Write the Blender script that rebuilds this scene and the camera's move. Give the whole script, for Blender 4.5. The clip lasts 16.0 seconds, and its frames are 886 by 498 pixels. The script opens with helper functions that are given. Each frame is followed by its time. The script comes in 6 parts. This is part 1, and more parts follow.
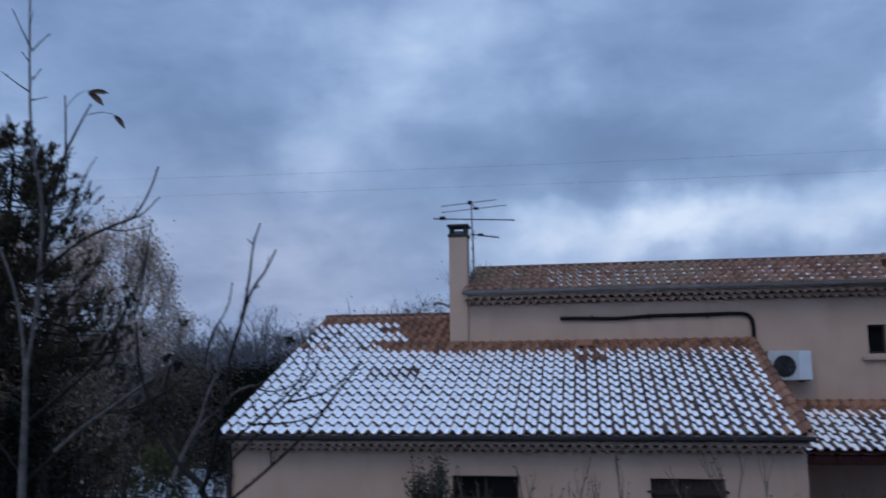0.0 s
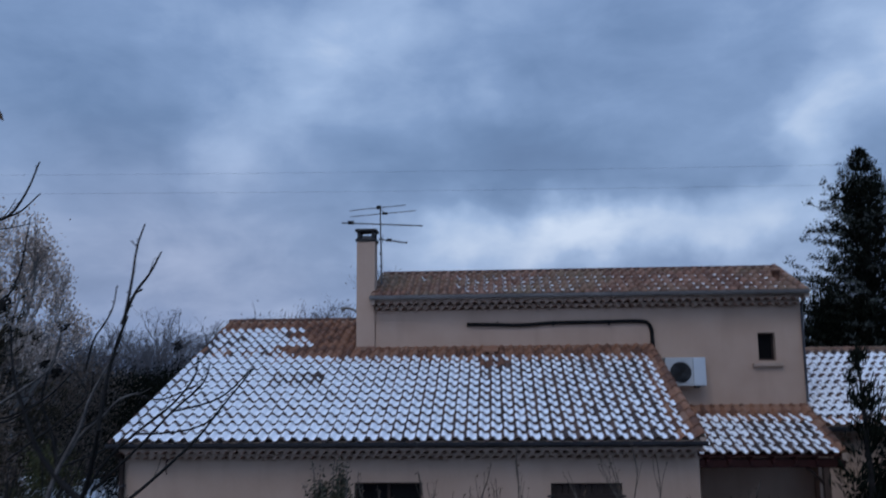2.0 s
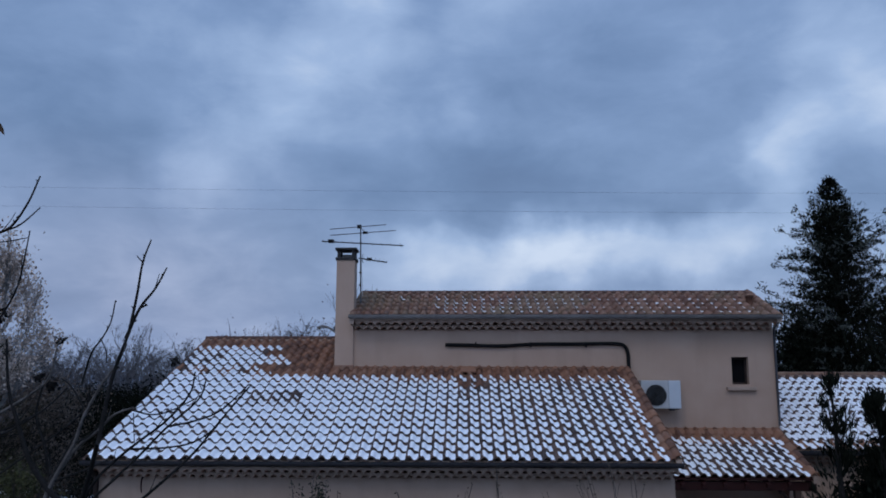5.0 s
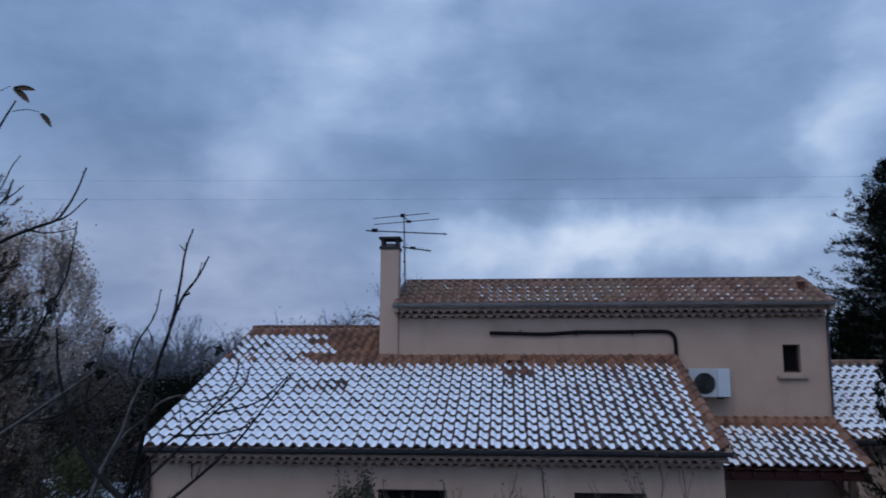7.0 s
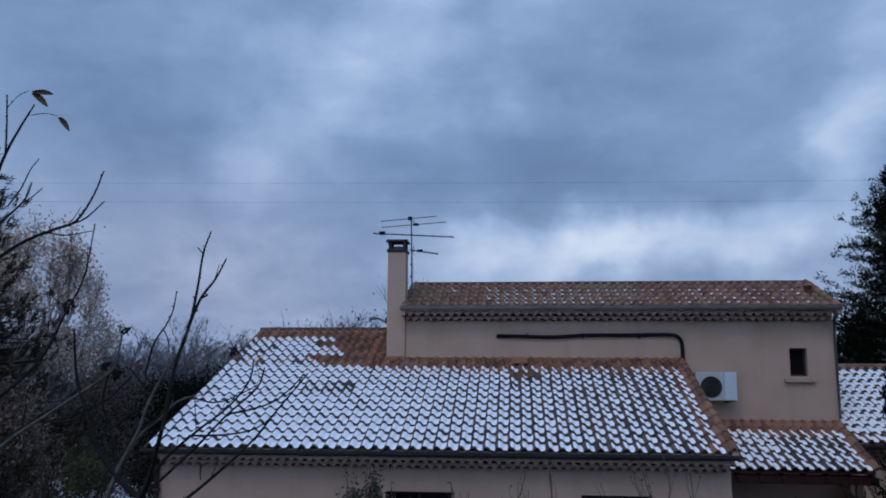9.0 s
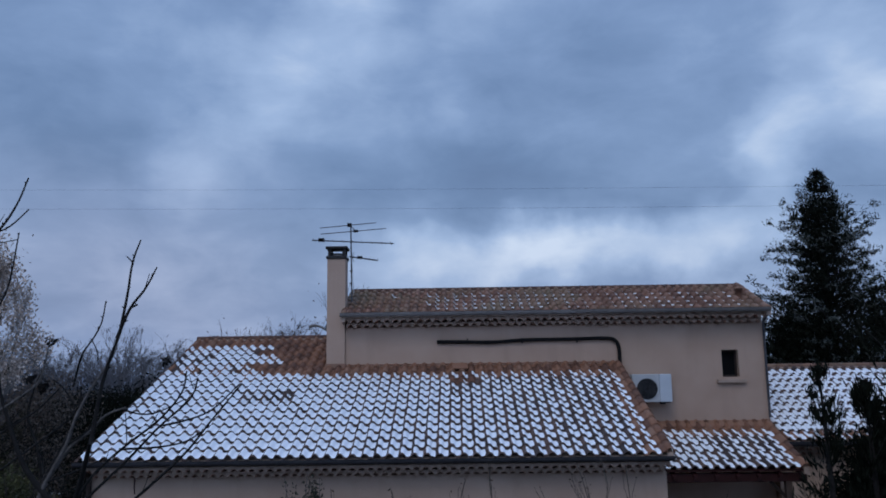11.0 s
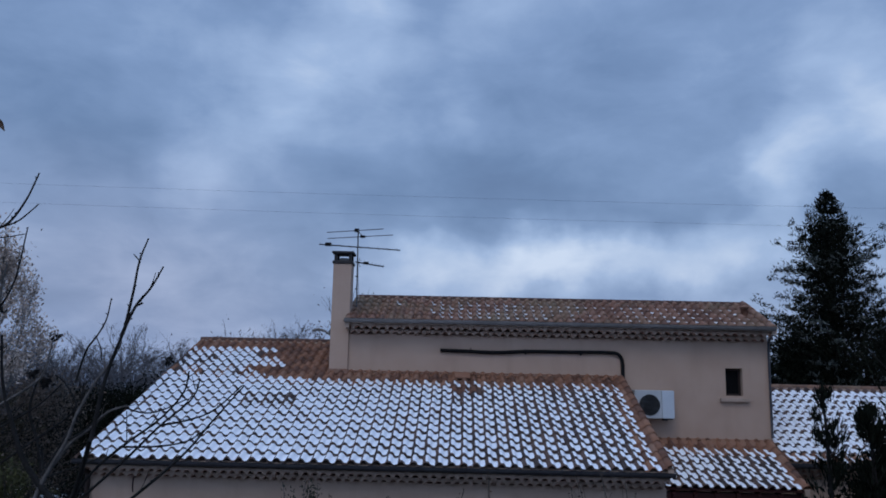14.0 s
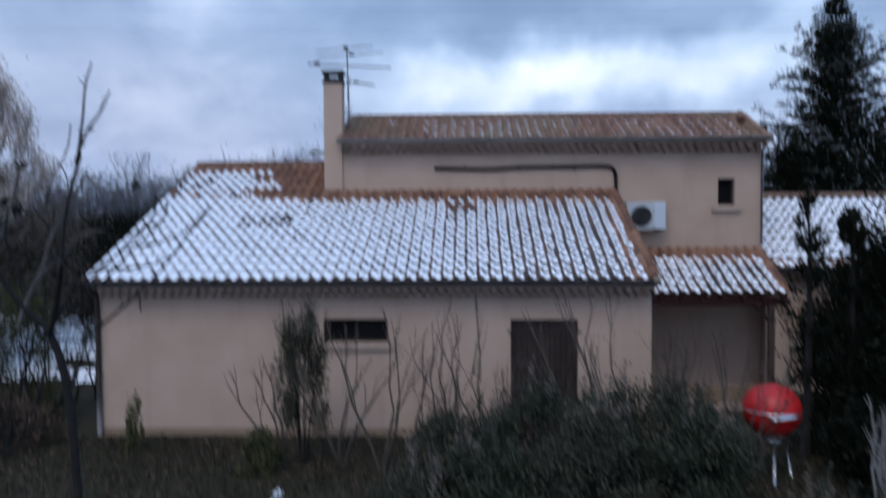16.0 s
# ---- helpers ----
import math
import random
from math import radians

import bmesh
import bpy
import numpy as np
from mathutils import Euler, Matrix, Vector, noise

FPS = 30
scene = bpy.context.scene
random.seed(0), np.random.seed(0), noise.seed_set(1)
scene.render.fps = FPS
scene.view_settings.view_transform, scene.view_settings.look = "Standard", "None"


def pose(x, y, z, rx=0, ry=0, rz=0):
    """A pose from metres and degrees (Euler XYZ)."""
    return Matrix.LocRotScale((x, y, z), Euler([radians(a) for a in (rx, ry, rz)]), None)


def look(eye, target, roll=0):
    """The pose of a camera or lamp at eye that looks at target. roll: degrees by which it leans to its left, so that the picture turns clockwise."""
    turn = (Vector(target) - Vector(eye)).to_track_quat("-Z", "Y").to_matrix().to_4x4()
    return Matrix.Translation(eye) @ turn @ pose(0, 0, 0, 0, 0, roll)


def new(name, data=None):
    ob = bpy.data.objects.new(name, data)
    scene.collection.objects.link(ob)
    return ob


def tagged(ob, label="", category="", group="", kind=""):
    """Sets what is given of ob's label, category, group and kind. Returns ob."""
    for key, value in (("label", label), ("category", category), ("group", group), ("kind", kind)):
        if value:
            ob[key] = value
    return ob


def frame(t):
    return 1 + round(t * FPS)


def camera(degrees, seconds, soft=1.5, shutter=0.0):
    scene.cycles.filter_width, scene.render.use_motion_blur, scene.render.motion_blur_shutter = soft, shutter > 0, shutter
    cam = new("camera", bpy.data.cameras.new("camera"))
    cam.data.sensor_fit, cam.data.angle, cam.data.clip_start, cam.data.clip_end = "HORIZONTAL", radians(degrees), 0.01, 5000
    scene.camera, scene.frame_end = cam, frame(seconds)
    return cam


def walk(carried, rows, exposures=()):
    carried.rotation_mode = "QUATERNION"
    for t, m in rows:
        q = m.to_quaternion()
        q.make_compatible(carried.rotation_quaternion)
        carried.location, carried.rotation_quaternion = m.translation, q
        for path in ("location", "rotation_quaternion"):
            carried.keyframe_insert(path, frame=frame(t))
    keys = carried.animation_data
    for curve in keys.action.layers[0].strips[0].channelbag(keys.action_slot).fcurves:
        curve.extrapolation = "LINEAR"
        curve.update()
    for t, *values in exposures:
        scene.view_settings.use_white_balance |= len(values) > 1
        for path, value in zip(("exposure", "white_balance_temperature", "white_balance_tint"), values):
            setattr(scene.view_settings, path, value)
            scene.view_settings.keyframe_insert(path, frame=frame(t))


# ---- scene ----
cam = camera(56.8, 16.0, soft=1.75, shutter=0.9)
PATH = [
    (0, (1.534, -0.381, 3.926), (1.202, 1.572, 4.201), -0.7),
    (0.5, (1.657, -0.338, 3.922), (1.404, 1.629, 4.178), 0.0),
    (1, (1.764, -0.278, 3.922), (1.616, 1.696, 4.21), 0.0),
    (1.5, (1.739, -0.259, 3.94), (1.633, 1.708, 4.287), 0.7),
    (2, (1.629, -0.313, 3.938), (1.509, 1.663, 4.223), -0.6),
    (2.5, (1.509, -0.364, 3.928), (1.376, 1.614, 4.19), -0.6),
    (3, (1.438, -0.358, 3.927), (1.256, 1.615, 4.198), -0.1),
    (3.5, (1.446, -0.393, 3.925), (1.267, 1.58, 4.203), 0.2),
    (4, (1.44, -0.397, 3.93), (1.259, 1.572, 4.232), 0.8),
    (4.5, (1.468, -0.435, 3.927), (1.363, 1.533, 4.265), 0.8),
    (4.7, (1.468, -0.435, 3.927), (1.415, 1.536, 4.264), 0.13),
    (6.8, (1.492, -0.383, 3.92), (1.37, 1.589, 4.229), -0.28),
    (7, (1.492, -0.383, 3.92), (1.33, 1.586, 4.226), 0.1),
    (7.5, (1.473, -0.374, 3.927), (1.292, 1.592, 4.252), 0.4),
    (8, (1.454, -0.444, 3.905), (1.264, 1.521, 4.225), 0.7),
    (8.5, (1.449, -0.469, 3.904), (1.257, 1.497, 4.215), 0.6),
    (9, (1.447, -0.453, 3.91), (1.273, 1.514, 4.223), 0.3),
    (9.5, (1.476, -0.452, 3.916), (1.329, 1.518, 4.231), 0.3),
    (10, (1.479, -0.458, 3.905), (1.396, 1.513, 4.234), 0.1),
    (10.2, (1.479, -0.458, 3.905), (1.422, 1.513, 4.24), 0.01),
    (12.3, (1.495, -0.487, 3.925), (1.469, 1.489, 4.236), -1.07),
    (12.5, (1.495, -0.487, 3.925), (1.435, 1.488, 4.237), -0.9),
    (12.8, (1.495, -0.487, 3.925), (1.43, 1.49, 4.223), -0.79),
    (13, (1.478, -0.467, 3.917), (1.377, 1.51, 4.203), -0.8),
    (13.5, (1.47, -0.457, 3.913), (1.401, 1.522, 4.196), 0.6),
    (14, (1.481, -0.46, 3.917), (1.434, 1.509, 4.264), 1.3),
    (14.5, (1.477, -0.443, 3.92), (1.432, 1.535, 4.214), 0.3),
    (15, (1.548, -0.432, 3.922), (1.512, 1.554, 4.153), 0.3),
    (15.5, (1.659, -0.443, 3.917), (1.555, 1.552, 4.001), -0.5),
    (15.8, (1.726, -0.441, 3.912), (1.65, 1.558, 3.908), -0.8),
    (16, (1.798, -0.478, 3.904), (1.736, 1.519, 3.812), -0.3),
]
walk(cam, [(t, look(eye, target, roll)) for t, eye, target, roll in PATH],
     exposures=[(0.0, 0.13, 6650, 10), (0.7, 0.03, 6620, 10), (1.4, 0.0, 6600, 10), (14.6, 0.0, 6600, 10), (15.0, -0.07, 6600, 10), (15.3, 0.08, 6680, 10), (15.6, 0.2, 6850, 10), (16.0, 0.65, 7110, 10)])

# ---- sky and light ----
SUN_DIR = Vector((-0.25, -0.75, 0.95)).normalized()


def make_world():
    w = bpy.data.worlds.new("overcast_sky")
    scene.world = w
    w.use_nodes = True
    nt = w.node_tree
    nt.nodes.clear()
    N, L = nt.nodes.new, nt.links.new

    def math_node(op, a, b=None, clamp=False):
        n = N("ShaderNodeMath")
        n.operation, n.use_clamp = op, clamp
        for k, v in enumerate((a, b)):
            if v is None:
                continue
            if isinstance(v, (int, float)):
                n.inputs[k].default_value = v
            else:
                L(v, n.inputs[k])
        return n.outputs[0]

    def span(v, a, b, c, d, kind="SMOOTHSTEP"):
        n = N("ShaderNodeMapRange")
        n.interpolation_type = kind
        L(v, n.inputs[0])
        for k, x in enumerate((a, b, c, d)):
            n.inputs[k + 1].default_value = x
        return n.outputs[0]

    tc = N("ShaderNodeTexCoord")
    norm = N("ShaderNodeVectorMath")
    norm.operation = "NORMALIZE"
    L(tc.outputs["Generated"], norm.inputs[0])
    d = norm.outputs[0]
    sep = N("ShaderNodeSeparateXYZ")
    L(d, sep.inputs[0])
    z = sep.outputs[2]
    # clouds lie on a flat ceiling: project the direction on it, so they shrink towards the horizon
    inv = math_node("DIVIDE", 1.0, math_node("ADD", math_node("MAXIMUM", z, 0.0), 0.34))
    flat = N("ShaderNodeVectorMath")
    flat.operation = "SCALE"
    L(d, flat.inputs[0])
    L(inv, flat.inputs[3])

    def clouds(scale, detail, rough, off, dist=0.4, vec=None):
        mp = N("ShaderNodeMapping")
        if vec:
            mp.inputs["Scale"].default_value = (1.0, 1.0, 2.1)
            mp.inputs["Rotation"].default_value = (0, radians(14), 0)
        mp.inputs["Location"].default_value = off
        L(vec or flat.outputs[0], mp.inputs[0])
        n = N("ShaderNodeTexNoise")
        n.inputs["Scale"].default_value = scale
        n.inputs["Detail"].default_value = detail
        n.inputs["Roughness"].default_value = rough
        n.inputs["Distortion"].default_value = dist
        L(mp.outputs[0], n.inputs[0])
        return n.outputs["Fac"]

    # azimuth and height in degrees, with ragged outlines for the lighter and darker masses
    az = math_node("MULTIPLY", math_node("ARCTAN2", sep.outputs[0], sep.outputs[1]), 57.2958)
    el = math_node("MULTIPLY", math_node("ARCSINE", z), 57.2958)
    angles = N("ShaderNodeCombineXYZ")
    L(az, angles.inputs[0])
    L(el, angles.inputs[1])
    bent = angles.outputs[0]
    for scale, detail, sx, sy in ((5.0, 3.0, 9.0, 6.0), (17.0, 5.0, 4.4, 3.0)):
        warp = N("ShaderNodeTexNoise")
        warp.inputs["Scale"].default_value = scale
        warp.inputs["Detail"].default_value = detail
        L(d, warp.inputs[0])
        off = N("ShaderNodeVectorMath")
        off.operation = "MULTIPLY_ADD"
        L(warp.outputs["Color"], off.inputs[0])
        off.inputs[1].default_value = (sx, sy, 0)
        off.inputs[2].default_value = (-sx / 2, -sy / 2, 0)
        both = N("ShaderNodeVectorMath")
        both.operation = "ADD"
        L(bent, both.inputs[0])
        L(off.outputs[0], both.inputs[1])
        bent = both.outputs[0]

    def lobe(a0, e0, wide, high, turn, gain):
        mp = N("ShaderNodeMapping")
        mp.vector_type = "TEXTURE"
        mp.inputs["Location"].default_value = (a0, e0, 0)
        mp.inputs["Rotation"].default_value = (0, 0, radians(turn))
        mp.inputs["Scale"].default_value = (wide, high, 1)
        L(bent, mp.inputs[0])
        v = N("ShaderNodeVectorMath")
        v.operation = "LENGTH"
        L(mp.outputs[0], v.inputs[0])
        return span(v.outputs["Value"], 0.0, 1.7, gain, 0.0)

    big = clouds(1.1, 3.0, 0.5, (3.1, 1.7, 0.4), 0.3)
    mid = clouds(2.6, 5.0, 0.52, (0.3, 5.2, 2.0), 0.5)
    fine = clouds(8.0, 7.0, 0.58, (8.0, 2.2, 1.0), 0.3, d)
    puff = clouds(4.2, 5.0, 0.5, (2.0, 7.2, 4.0), 0.2, d)
    v = math_node("MULTIPLY", math_node("SUBTRACT", big, 0.5), 0.3)
    v = math_node("ADD", v, math_node("MULTIPLY", math_node("SUBTRACT", mid, 0.5), 0.38))
    v = math_node("ADD", v, math_node("MULTIPLY", math_node("SUBTRACT", fine, 0.5), 0.42))
    v = math_node("ADD", v, math_node("MULTIPLY", math_node("SUBTRACT", puff, 0.5), 0.42))
    v = math_node("ADD", v, 0.44)
    for row in SKY_LOBES:
        v = math_node("ADD", v, lobe(*row))
    # lighter strip under the cloud deck, above the horizon
    v = math_node("ADD", v, span(z, 0.05, 0.2, 0.12, 0.0))
    ramp = N("ShaderNodeValToRGB")
    cr = ramp.color_ramp
    cr.elements[0].position, cr.elements[0].color = 0.0, (0.096, 0.17, 0.35, 1)
    cr.elements[1].position, cr.elements[1].color = 1.0, (0.62, 0.75, 0.98, 1)
    for pos, col in ((0.3, (0.137, 0.235, 0.452, 1)), (0.52, (0.21, 0.33, 0.588, 1)), (0.75, (0.35, 0.495, 0.78, 1))):
        e = cr.elements.new(pos)
        e.color = col
    L(v, ramp.inputs[0])
    # violet-grey tint low over the land
    low = N("ShaderNodeMix")
    low.data_type, low.blend_type = "RGBA", "MULTIPLY"
    L(math_node("ADD", span(z, 0.02, 0.22, 0.3, 0.0), lobe(-24, 9, 14, 6, 0, 0.7)), low.inputs["Factor"])
    L(ramp.outputs[0], low.inputs["A"])
    low.inputs["B"].default_value = (1.18, 1.0, 0.95, 1)
    sky = N("ShaderNodeTexSky")
    sky.sky_type, sky.sun_disc = "NISHITA", False
    sky.sun_elevation = math.asin(SUN_DIR.z)
    sky.sun_rotation = math.atan2(SUN_DIR.x, SUN_DIR.y)
    sky.air_density, sky.dust_density = 2.0, 4.0
    b_sky, b_cloud = N("ShaderNodeBackground"), N("ShaderNodeBackground")
    L(sky.outputs[0], b_sky.inputs[0])
    b_sky.inputs[1].default_value = 0.012
    # the deck is brighter overhead and behind: unseen fill added to light the walls
    over = math_node("ADD", 1.0, math_node("ADD", span(z, 0.45, 0.95, 0.0, 0.35), span(sep.outputs[1], 0.35, -0.6, 0.0, 0.8)))
    L(low.outputs["Result"], b_cloud.inputs[0])
    L(math_node("MULTIPLY", over, CLOUD_STRENGTH), b_cloud.inputs[1])
    add, out = N("ShaderNodeAddShader"), N("ShaderNodeOutputWorld")
    L(b_sky.outputs[0], add.inputs[0])
    L(b_cloud.outputs[0], add.inputs[1])
    L(add.outputs[0], out.inputs[0])


CLOUD_STRENGTH = 0.87
# cloud masses: azimuth, height, half width, half height, slant (degrees), gain
SKY_LOBES = [
    (8.0, 10.0, 5.5, 2.0, 8, 0.46), (1.0, 8.6, 5.0, 1.9, 5, 0.28), (17.0, 10.2, 5.0, 2.0, 0, 0.32),
    (21.5, 14.8, 2.6, 2.4, 30, 0.34), (28.0, 18.0, 4.0, 6.0, 40, 0.40), (14.0, 7.6, 5.0, 1.0, 0, -0.06),
    (3.0, 13.9, 11.0, 2.3, -2, -0.24), (-8.0, 11.5, 5.0, 2.5, -20, -0.08), (-9.0, 25.5, 4.5, 5.0, 50, 0.34),
    (-14.0, 19.5, 3.5, 3.8, 40, 0.27), (-19.0, 15.0, 3.0, 3.8, 60, 0.22), (-28.0, 18.5, 7.0, 5.0, -20, -0.24),
    (-16.0, 7.0, 9.0, 3.0, 0, 0.14), (11.0, 20.5, 7.0, 4.0, 0, -0.10), (0.0, 18.5, 2.4, 2.8, 0, 0.17),
    (4.0, 25.5, 5.0, 3.5, 0, 0.16), (-33.0, 27.0, 6.0, 4.0, 0, 0.10), (17.0, 16.5, 4.0, 2.2, -25, -0.10),
    (-2.0, 9.8, 2.5, 1.5, 0, 0.10), (-4.5, 7.8, 5.5, 2.2, 0, 0.20), (14.0, 14.0, 16.0, 11.0, 0, 0.10), (24.0, 24.0, 6.0, 5.0, 20, 0.10),
]
make_world()
sun_data = bpy.data.lights.new("sun", "SUN")
sun_data.energy, sun_data.angle, sun_data.color = 0.5, radians(25), (1.0, 0.95, 0.9)
sun = new("sun", sun_data)
sun.matrix_world = look(SUN_DIR * 60, (0, 0, 0))


# ---- materials ----
def material(name, colours, rough=0.85, scale=6.0, fine=60.0, bump=0.3, bump_scale=None, metal=0.0, random_mix=0.0, spec=0.3, island=False, stain=None, lichen=None):
    """Two noise scales mix the colours; random_mix varies piece by piece."""
    m = bpy.data.materials.new(name)
    m.use_nodes = True
    nt = m.node_tree
    N, L = nt.nodes.new, nt.links.new
    bs = nt.nodes["Principled BSDF"]
    bs.inputs["Roughness"].default_value = rough
    bs.inputs["Metallic"].default_value = metal
    bs.inputs["Specular IOR Level"].default_value = spec
    geo = N("ShaderNodeNewGeometry")
    n1, n2 = N("ShaderNodeTexNoise"), N("ShaderNodeTexNoise")
    for n, s in ((n1, scale), (n2, fine)):
        n.inputs["Scale"].default_value = s
        n.inputs["Detail"].default_value = 4.0
        L(geo.outputs["Position"], n.inputs["Vector"])
    mixv = N("ShaderNodeMath")
    mixv.operation = "MULTIPLY_ADD"
    L(n2.outputs["Fac"], mixv.inputs[0])
    mixv.inputs[1].default_value = 0.4
    sh = N("ShaderNodeMath")
    sh.operation = "MULTIPLY"
    L(n1.outputs["Fac"], sh.inputs[0])
    sh.inputs[1].default_value = 0.6
    L(sh.outputs[0], mixv.inputs[2])
    fac = mixv.outputs[0]
    if random_mix:
        if island:
            rnd = geo.outputs["Random Per Island"]
        else:
            oi = N("ShaderNodeObjectInfo")
            rnd = oi.outputs["Random"]
        a = N("ShaderNodeMath")
        a.operation = "MULTIPLY_ADD"
        L(rnd, a.inputs[0])
        a.inputs[1].default_value = random_mix
        b = N("ShaderNodeMath")
        b.operation = "MULTIPLY"
        L(fac, b.inputs[0])
        b.inputs[1].default_value = 1 - random_mix
        L(b.outputs[0], a.inputs[2])
        fac = a.outputs[0]
    ramp = N("ShaderNodeValToRGB")
    cr = ramp.color_ramp
    lo, hi = (0.3, 0.7) if not random_mix else (0.12, 0.88)
    k = len(colours) - 1
    cr.elements[0].position, cr.elements[0].color = lo, (*colours[0], 1)
    cr.elements[1].position, cr.elements[1].color = hi, (*colours[-1], 1)
    for i in range(1, k):
        e = cr.elements.new(lo + (hi - lo) * i / k)
        e.color = (*colours[i], 1)
    L(fac, ramp.inputs[0])
    col = ramp.outputs[0]
    if stain:
        st = N("ShaderNodeTexNoise")
        mp = N("ShaderNodeMapping")
        mp.inputs["Scale"].default_value = (1.0, 1.0, 0.12)
        L(geo.outputs["Position"], mp.inputs[0])
        L(mp.outputs[0], st.inputs["Vector"])
        st.inputs["Scale"].default_value = 3.0
        st.inputs["Detail"].default_value = 5.0
        mr = N("ShaderNodeMapRange")
        L(st.outputs["Fac"], mr.inputs[0])
        mr.inputs[1].default_value, mr.inputs[2].default_value = 0.52, 0.75
        mr.inputs[3].default_value, mr.inputs[4].default_value = 0.0, 0.55
        mx = N("ShaderNodeMix")
        mx.data_type = "RGBA"
        L(mr.outputs[0], mx.inputs["Factor"])
        L(col, mx.inputs["A"])
        mx.inputs["B"].default_value = (*stain, 1)
        col = mx.outputs["Result"]
    if lichen:
        ln = N("ShaderNodeTexNoise")
        ln.inputs["Scale"].default_value = 0.55
        ln.inputs["Detail"].default_value = 6.0
        ln.inputs["Roughness"].default_value = 0.65
        L(geo.outputs["Position"], ln.inputs["Vector"])
        mr = N("ShaderNodeMapRange")
        L(ln.outputs["Fac"], mr.inputs[0])
        mr.inputs[1].default_value, mr.inputs[2].default_value = 0.45, 0.62
        mr.inputs[3].default_value, mr.inputs[4].default_value = 0.0, 0.6
        mx = N("ShaderNodeMix")
        mx.data_type = "RGBA"
        L(mr.outputs[0], mx.inputs["Factor"])
        L(col, mx.inputs["A"])
        mx.inputs["B"].default_value = (*lichen, 1)
        col = mx.outputs["Result"]
    L(col, bs.inputs["Base Color"])
    if bump:
        bn = N("ShaderNodeTexNoise")
        bn.inputs["Scale"].default_value = bump_scale or fine
        bn.inputs["Detail"].default_value = 5.0
        L(geo.outputs["Position"], bn.inputs["Vector"])
        bp = N("ShaderNodeBump")
        bp.inputs["Strength"].default_value = bump
        bp.inputs["Distance"].default_value = 0.01
        L(bn.outputs["Fac"], bp.inputs["Height"])
        L(bp.outputs[0], bs.inputs["Normal"])
    return m


PLASTER = material("beige_plaster", [(0.36, 0.25, 0.19), (0.41, 0.293, 0.226), (0.446, 0.328, 0.258)], 0.92, 1.2, 90, 0.35, 160, stain=(0.33, 0.235, 0.18))
PLASTER_LOW = material("ochre_plinth_plaster", [(0.17, 0.115, 0.075), (0.27, 0.195, 0.14)], 0.95, 3, 60, 0.4)
TILE = material("clay_roof_tile", [(0.038, 0.029, 0.028), (0.068, 0.05, 0.046), (0.09, 0.062, 0.054), (0.12, 0.076, 0.061), (0.115, 0.09, 0.082)], 0.9, 9, 70, 0.4, random_mix=0.55)
TILE_JOINED = material("clay_roof_tile_joined", [(0.038, 0.029, 0.028), (0.068, 0.05, 0.046), (0.09, 0.062, 0.054), (0.12, 0.076, 0.061), (0.115, 0.09, 0.082)], 0.9, 9, 70, 0.4, random_mix=0.55, island=True)
TILE_WARM = material("orange_clay_tile", [(0.07, 0.041, 0.032), (0.155, 0.076, 0.05), (0.25, 0.122, 0.074), (0.23, 0.145, 0.105)], 0.9, 9, 70, 0.4, random_mix=0.5)
TILE_WARM_JOINED = material("orange_clay_tile_joined", [(0.07, 0.041, 0.032), (0.155, 0.076, 0.05), (0.25, 0.122, 0.074), (0.23, 0.145, 0.105)], 0.9, 9, 70, 0.4, random_mix=0.5, island=True)
TILE_OLD = material("weathered_clay_tile", [(0.075, 0.05, 0.042), (0.16, 0.085, 0.062), (0.25, 0.135, 0.095), (0.27, 0.19, 0.155)], 0.92, 9, 70, 0.4, random_mix=0.4, lichen=(0.19, 0.155, 0.10))
TILE_RIDGE = material("dark_ridge_tile", [(0.05, 0.032, 0.028), (0.10, 0.055, 0.042), (0.15, 0.085, 0.065)], 0.92, 9, 70, 0.4, random_mix=0.4)
GENOISE = material("genoise_clay", [(0.22, 0.125, 0.09), (0.35, 0.215, 0.16), (0.46, 0.32, 0.25)], 0.92, 12, 60, 0.3, random_mix=0.5)
MORTAR = material("mortar", [(0.30, 0.218, 0.17), (0.40, 0.305, 0.245)], 0.95, 8, 80, 0.4)
SNOW = material("melting_snow", [(0.78, 0.81, 0.85), (0.87, 0.89, 0.92)], 0.7, 14, 90, 0.25, spec=0.4)
SNOW_THIN = material("thin_dirty_snow", [(0.40, 0.38, 0.36), (0.60, 0.59, 0.58), (0.82, 0.83, 0.84)], 0.75, 5, 60, 0.2)
ZINC = material("dark_zinc", [(0.035, 0.036, 0.042), (0.07, 0.07, 0.08)], 0.5, 3, 40, 0.1, metal=0.3)
ZINC_LIGHT = material("grey_zinc", [(0.12, 0.112, 0.108), (0.20, 0.188, 0.18)], 0.65, 3, 40, 0.1, metal=0.1)
BLACK = material("black_plastic", [(0.004, 0.004, 0.0045), (0.009, 0.009, 0.01)], 0.7, 6, 50, 0.1, spec=0.12)
DARK_METAL = material("sooty_metal", [(0.015, 0.015, 0.017), (0.04, 0.038, 0.038)], 0.6, 9, 60, 0.2, metal=0.4)
ALU = material("aluminium", [(0.05, 0.052, 0.056), (0.11, 0.115, 0.12)], 0.45, 9, 60, 0.05, metal=0.7)
# white enamel greyed in its colour to stand for shade on the casing
WHITE_SHADED = material("shaded_white_enamel", [(0.36, 0.38, 0.39), (0.43, 0.44, 0.45)], 0.4, 3, 40, 0.05, spec=0.5)
WHITE_SIDE = material("pale_grey_enamel", [(0.42, 0.47, 0.52), (0.49, 0.53, 0.57)], 0.4, 3, 40, 0.05, spec=0.5)
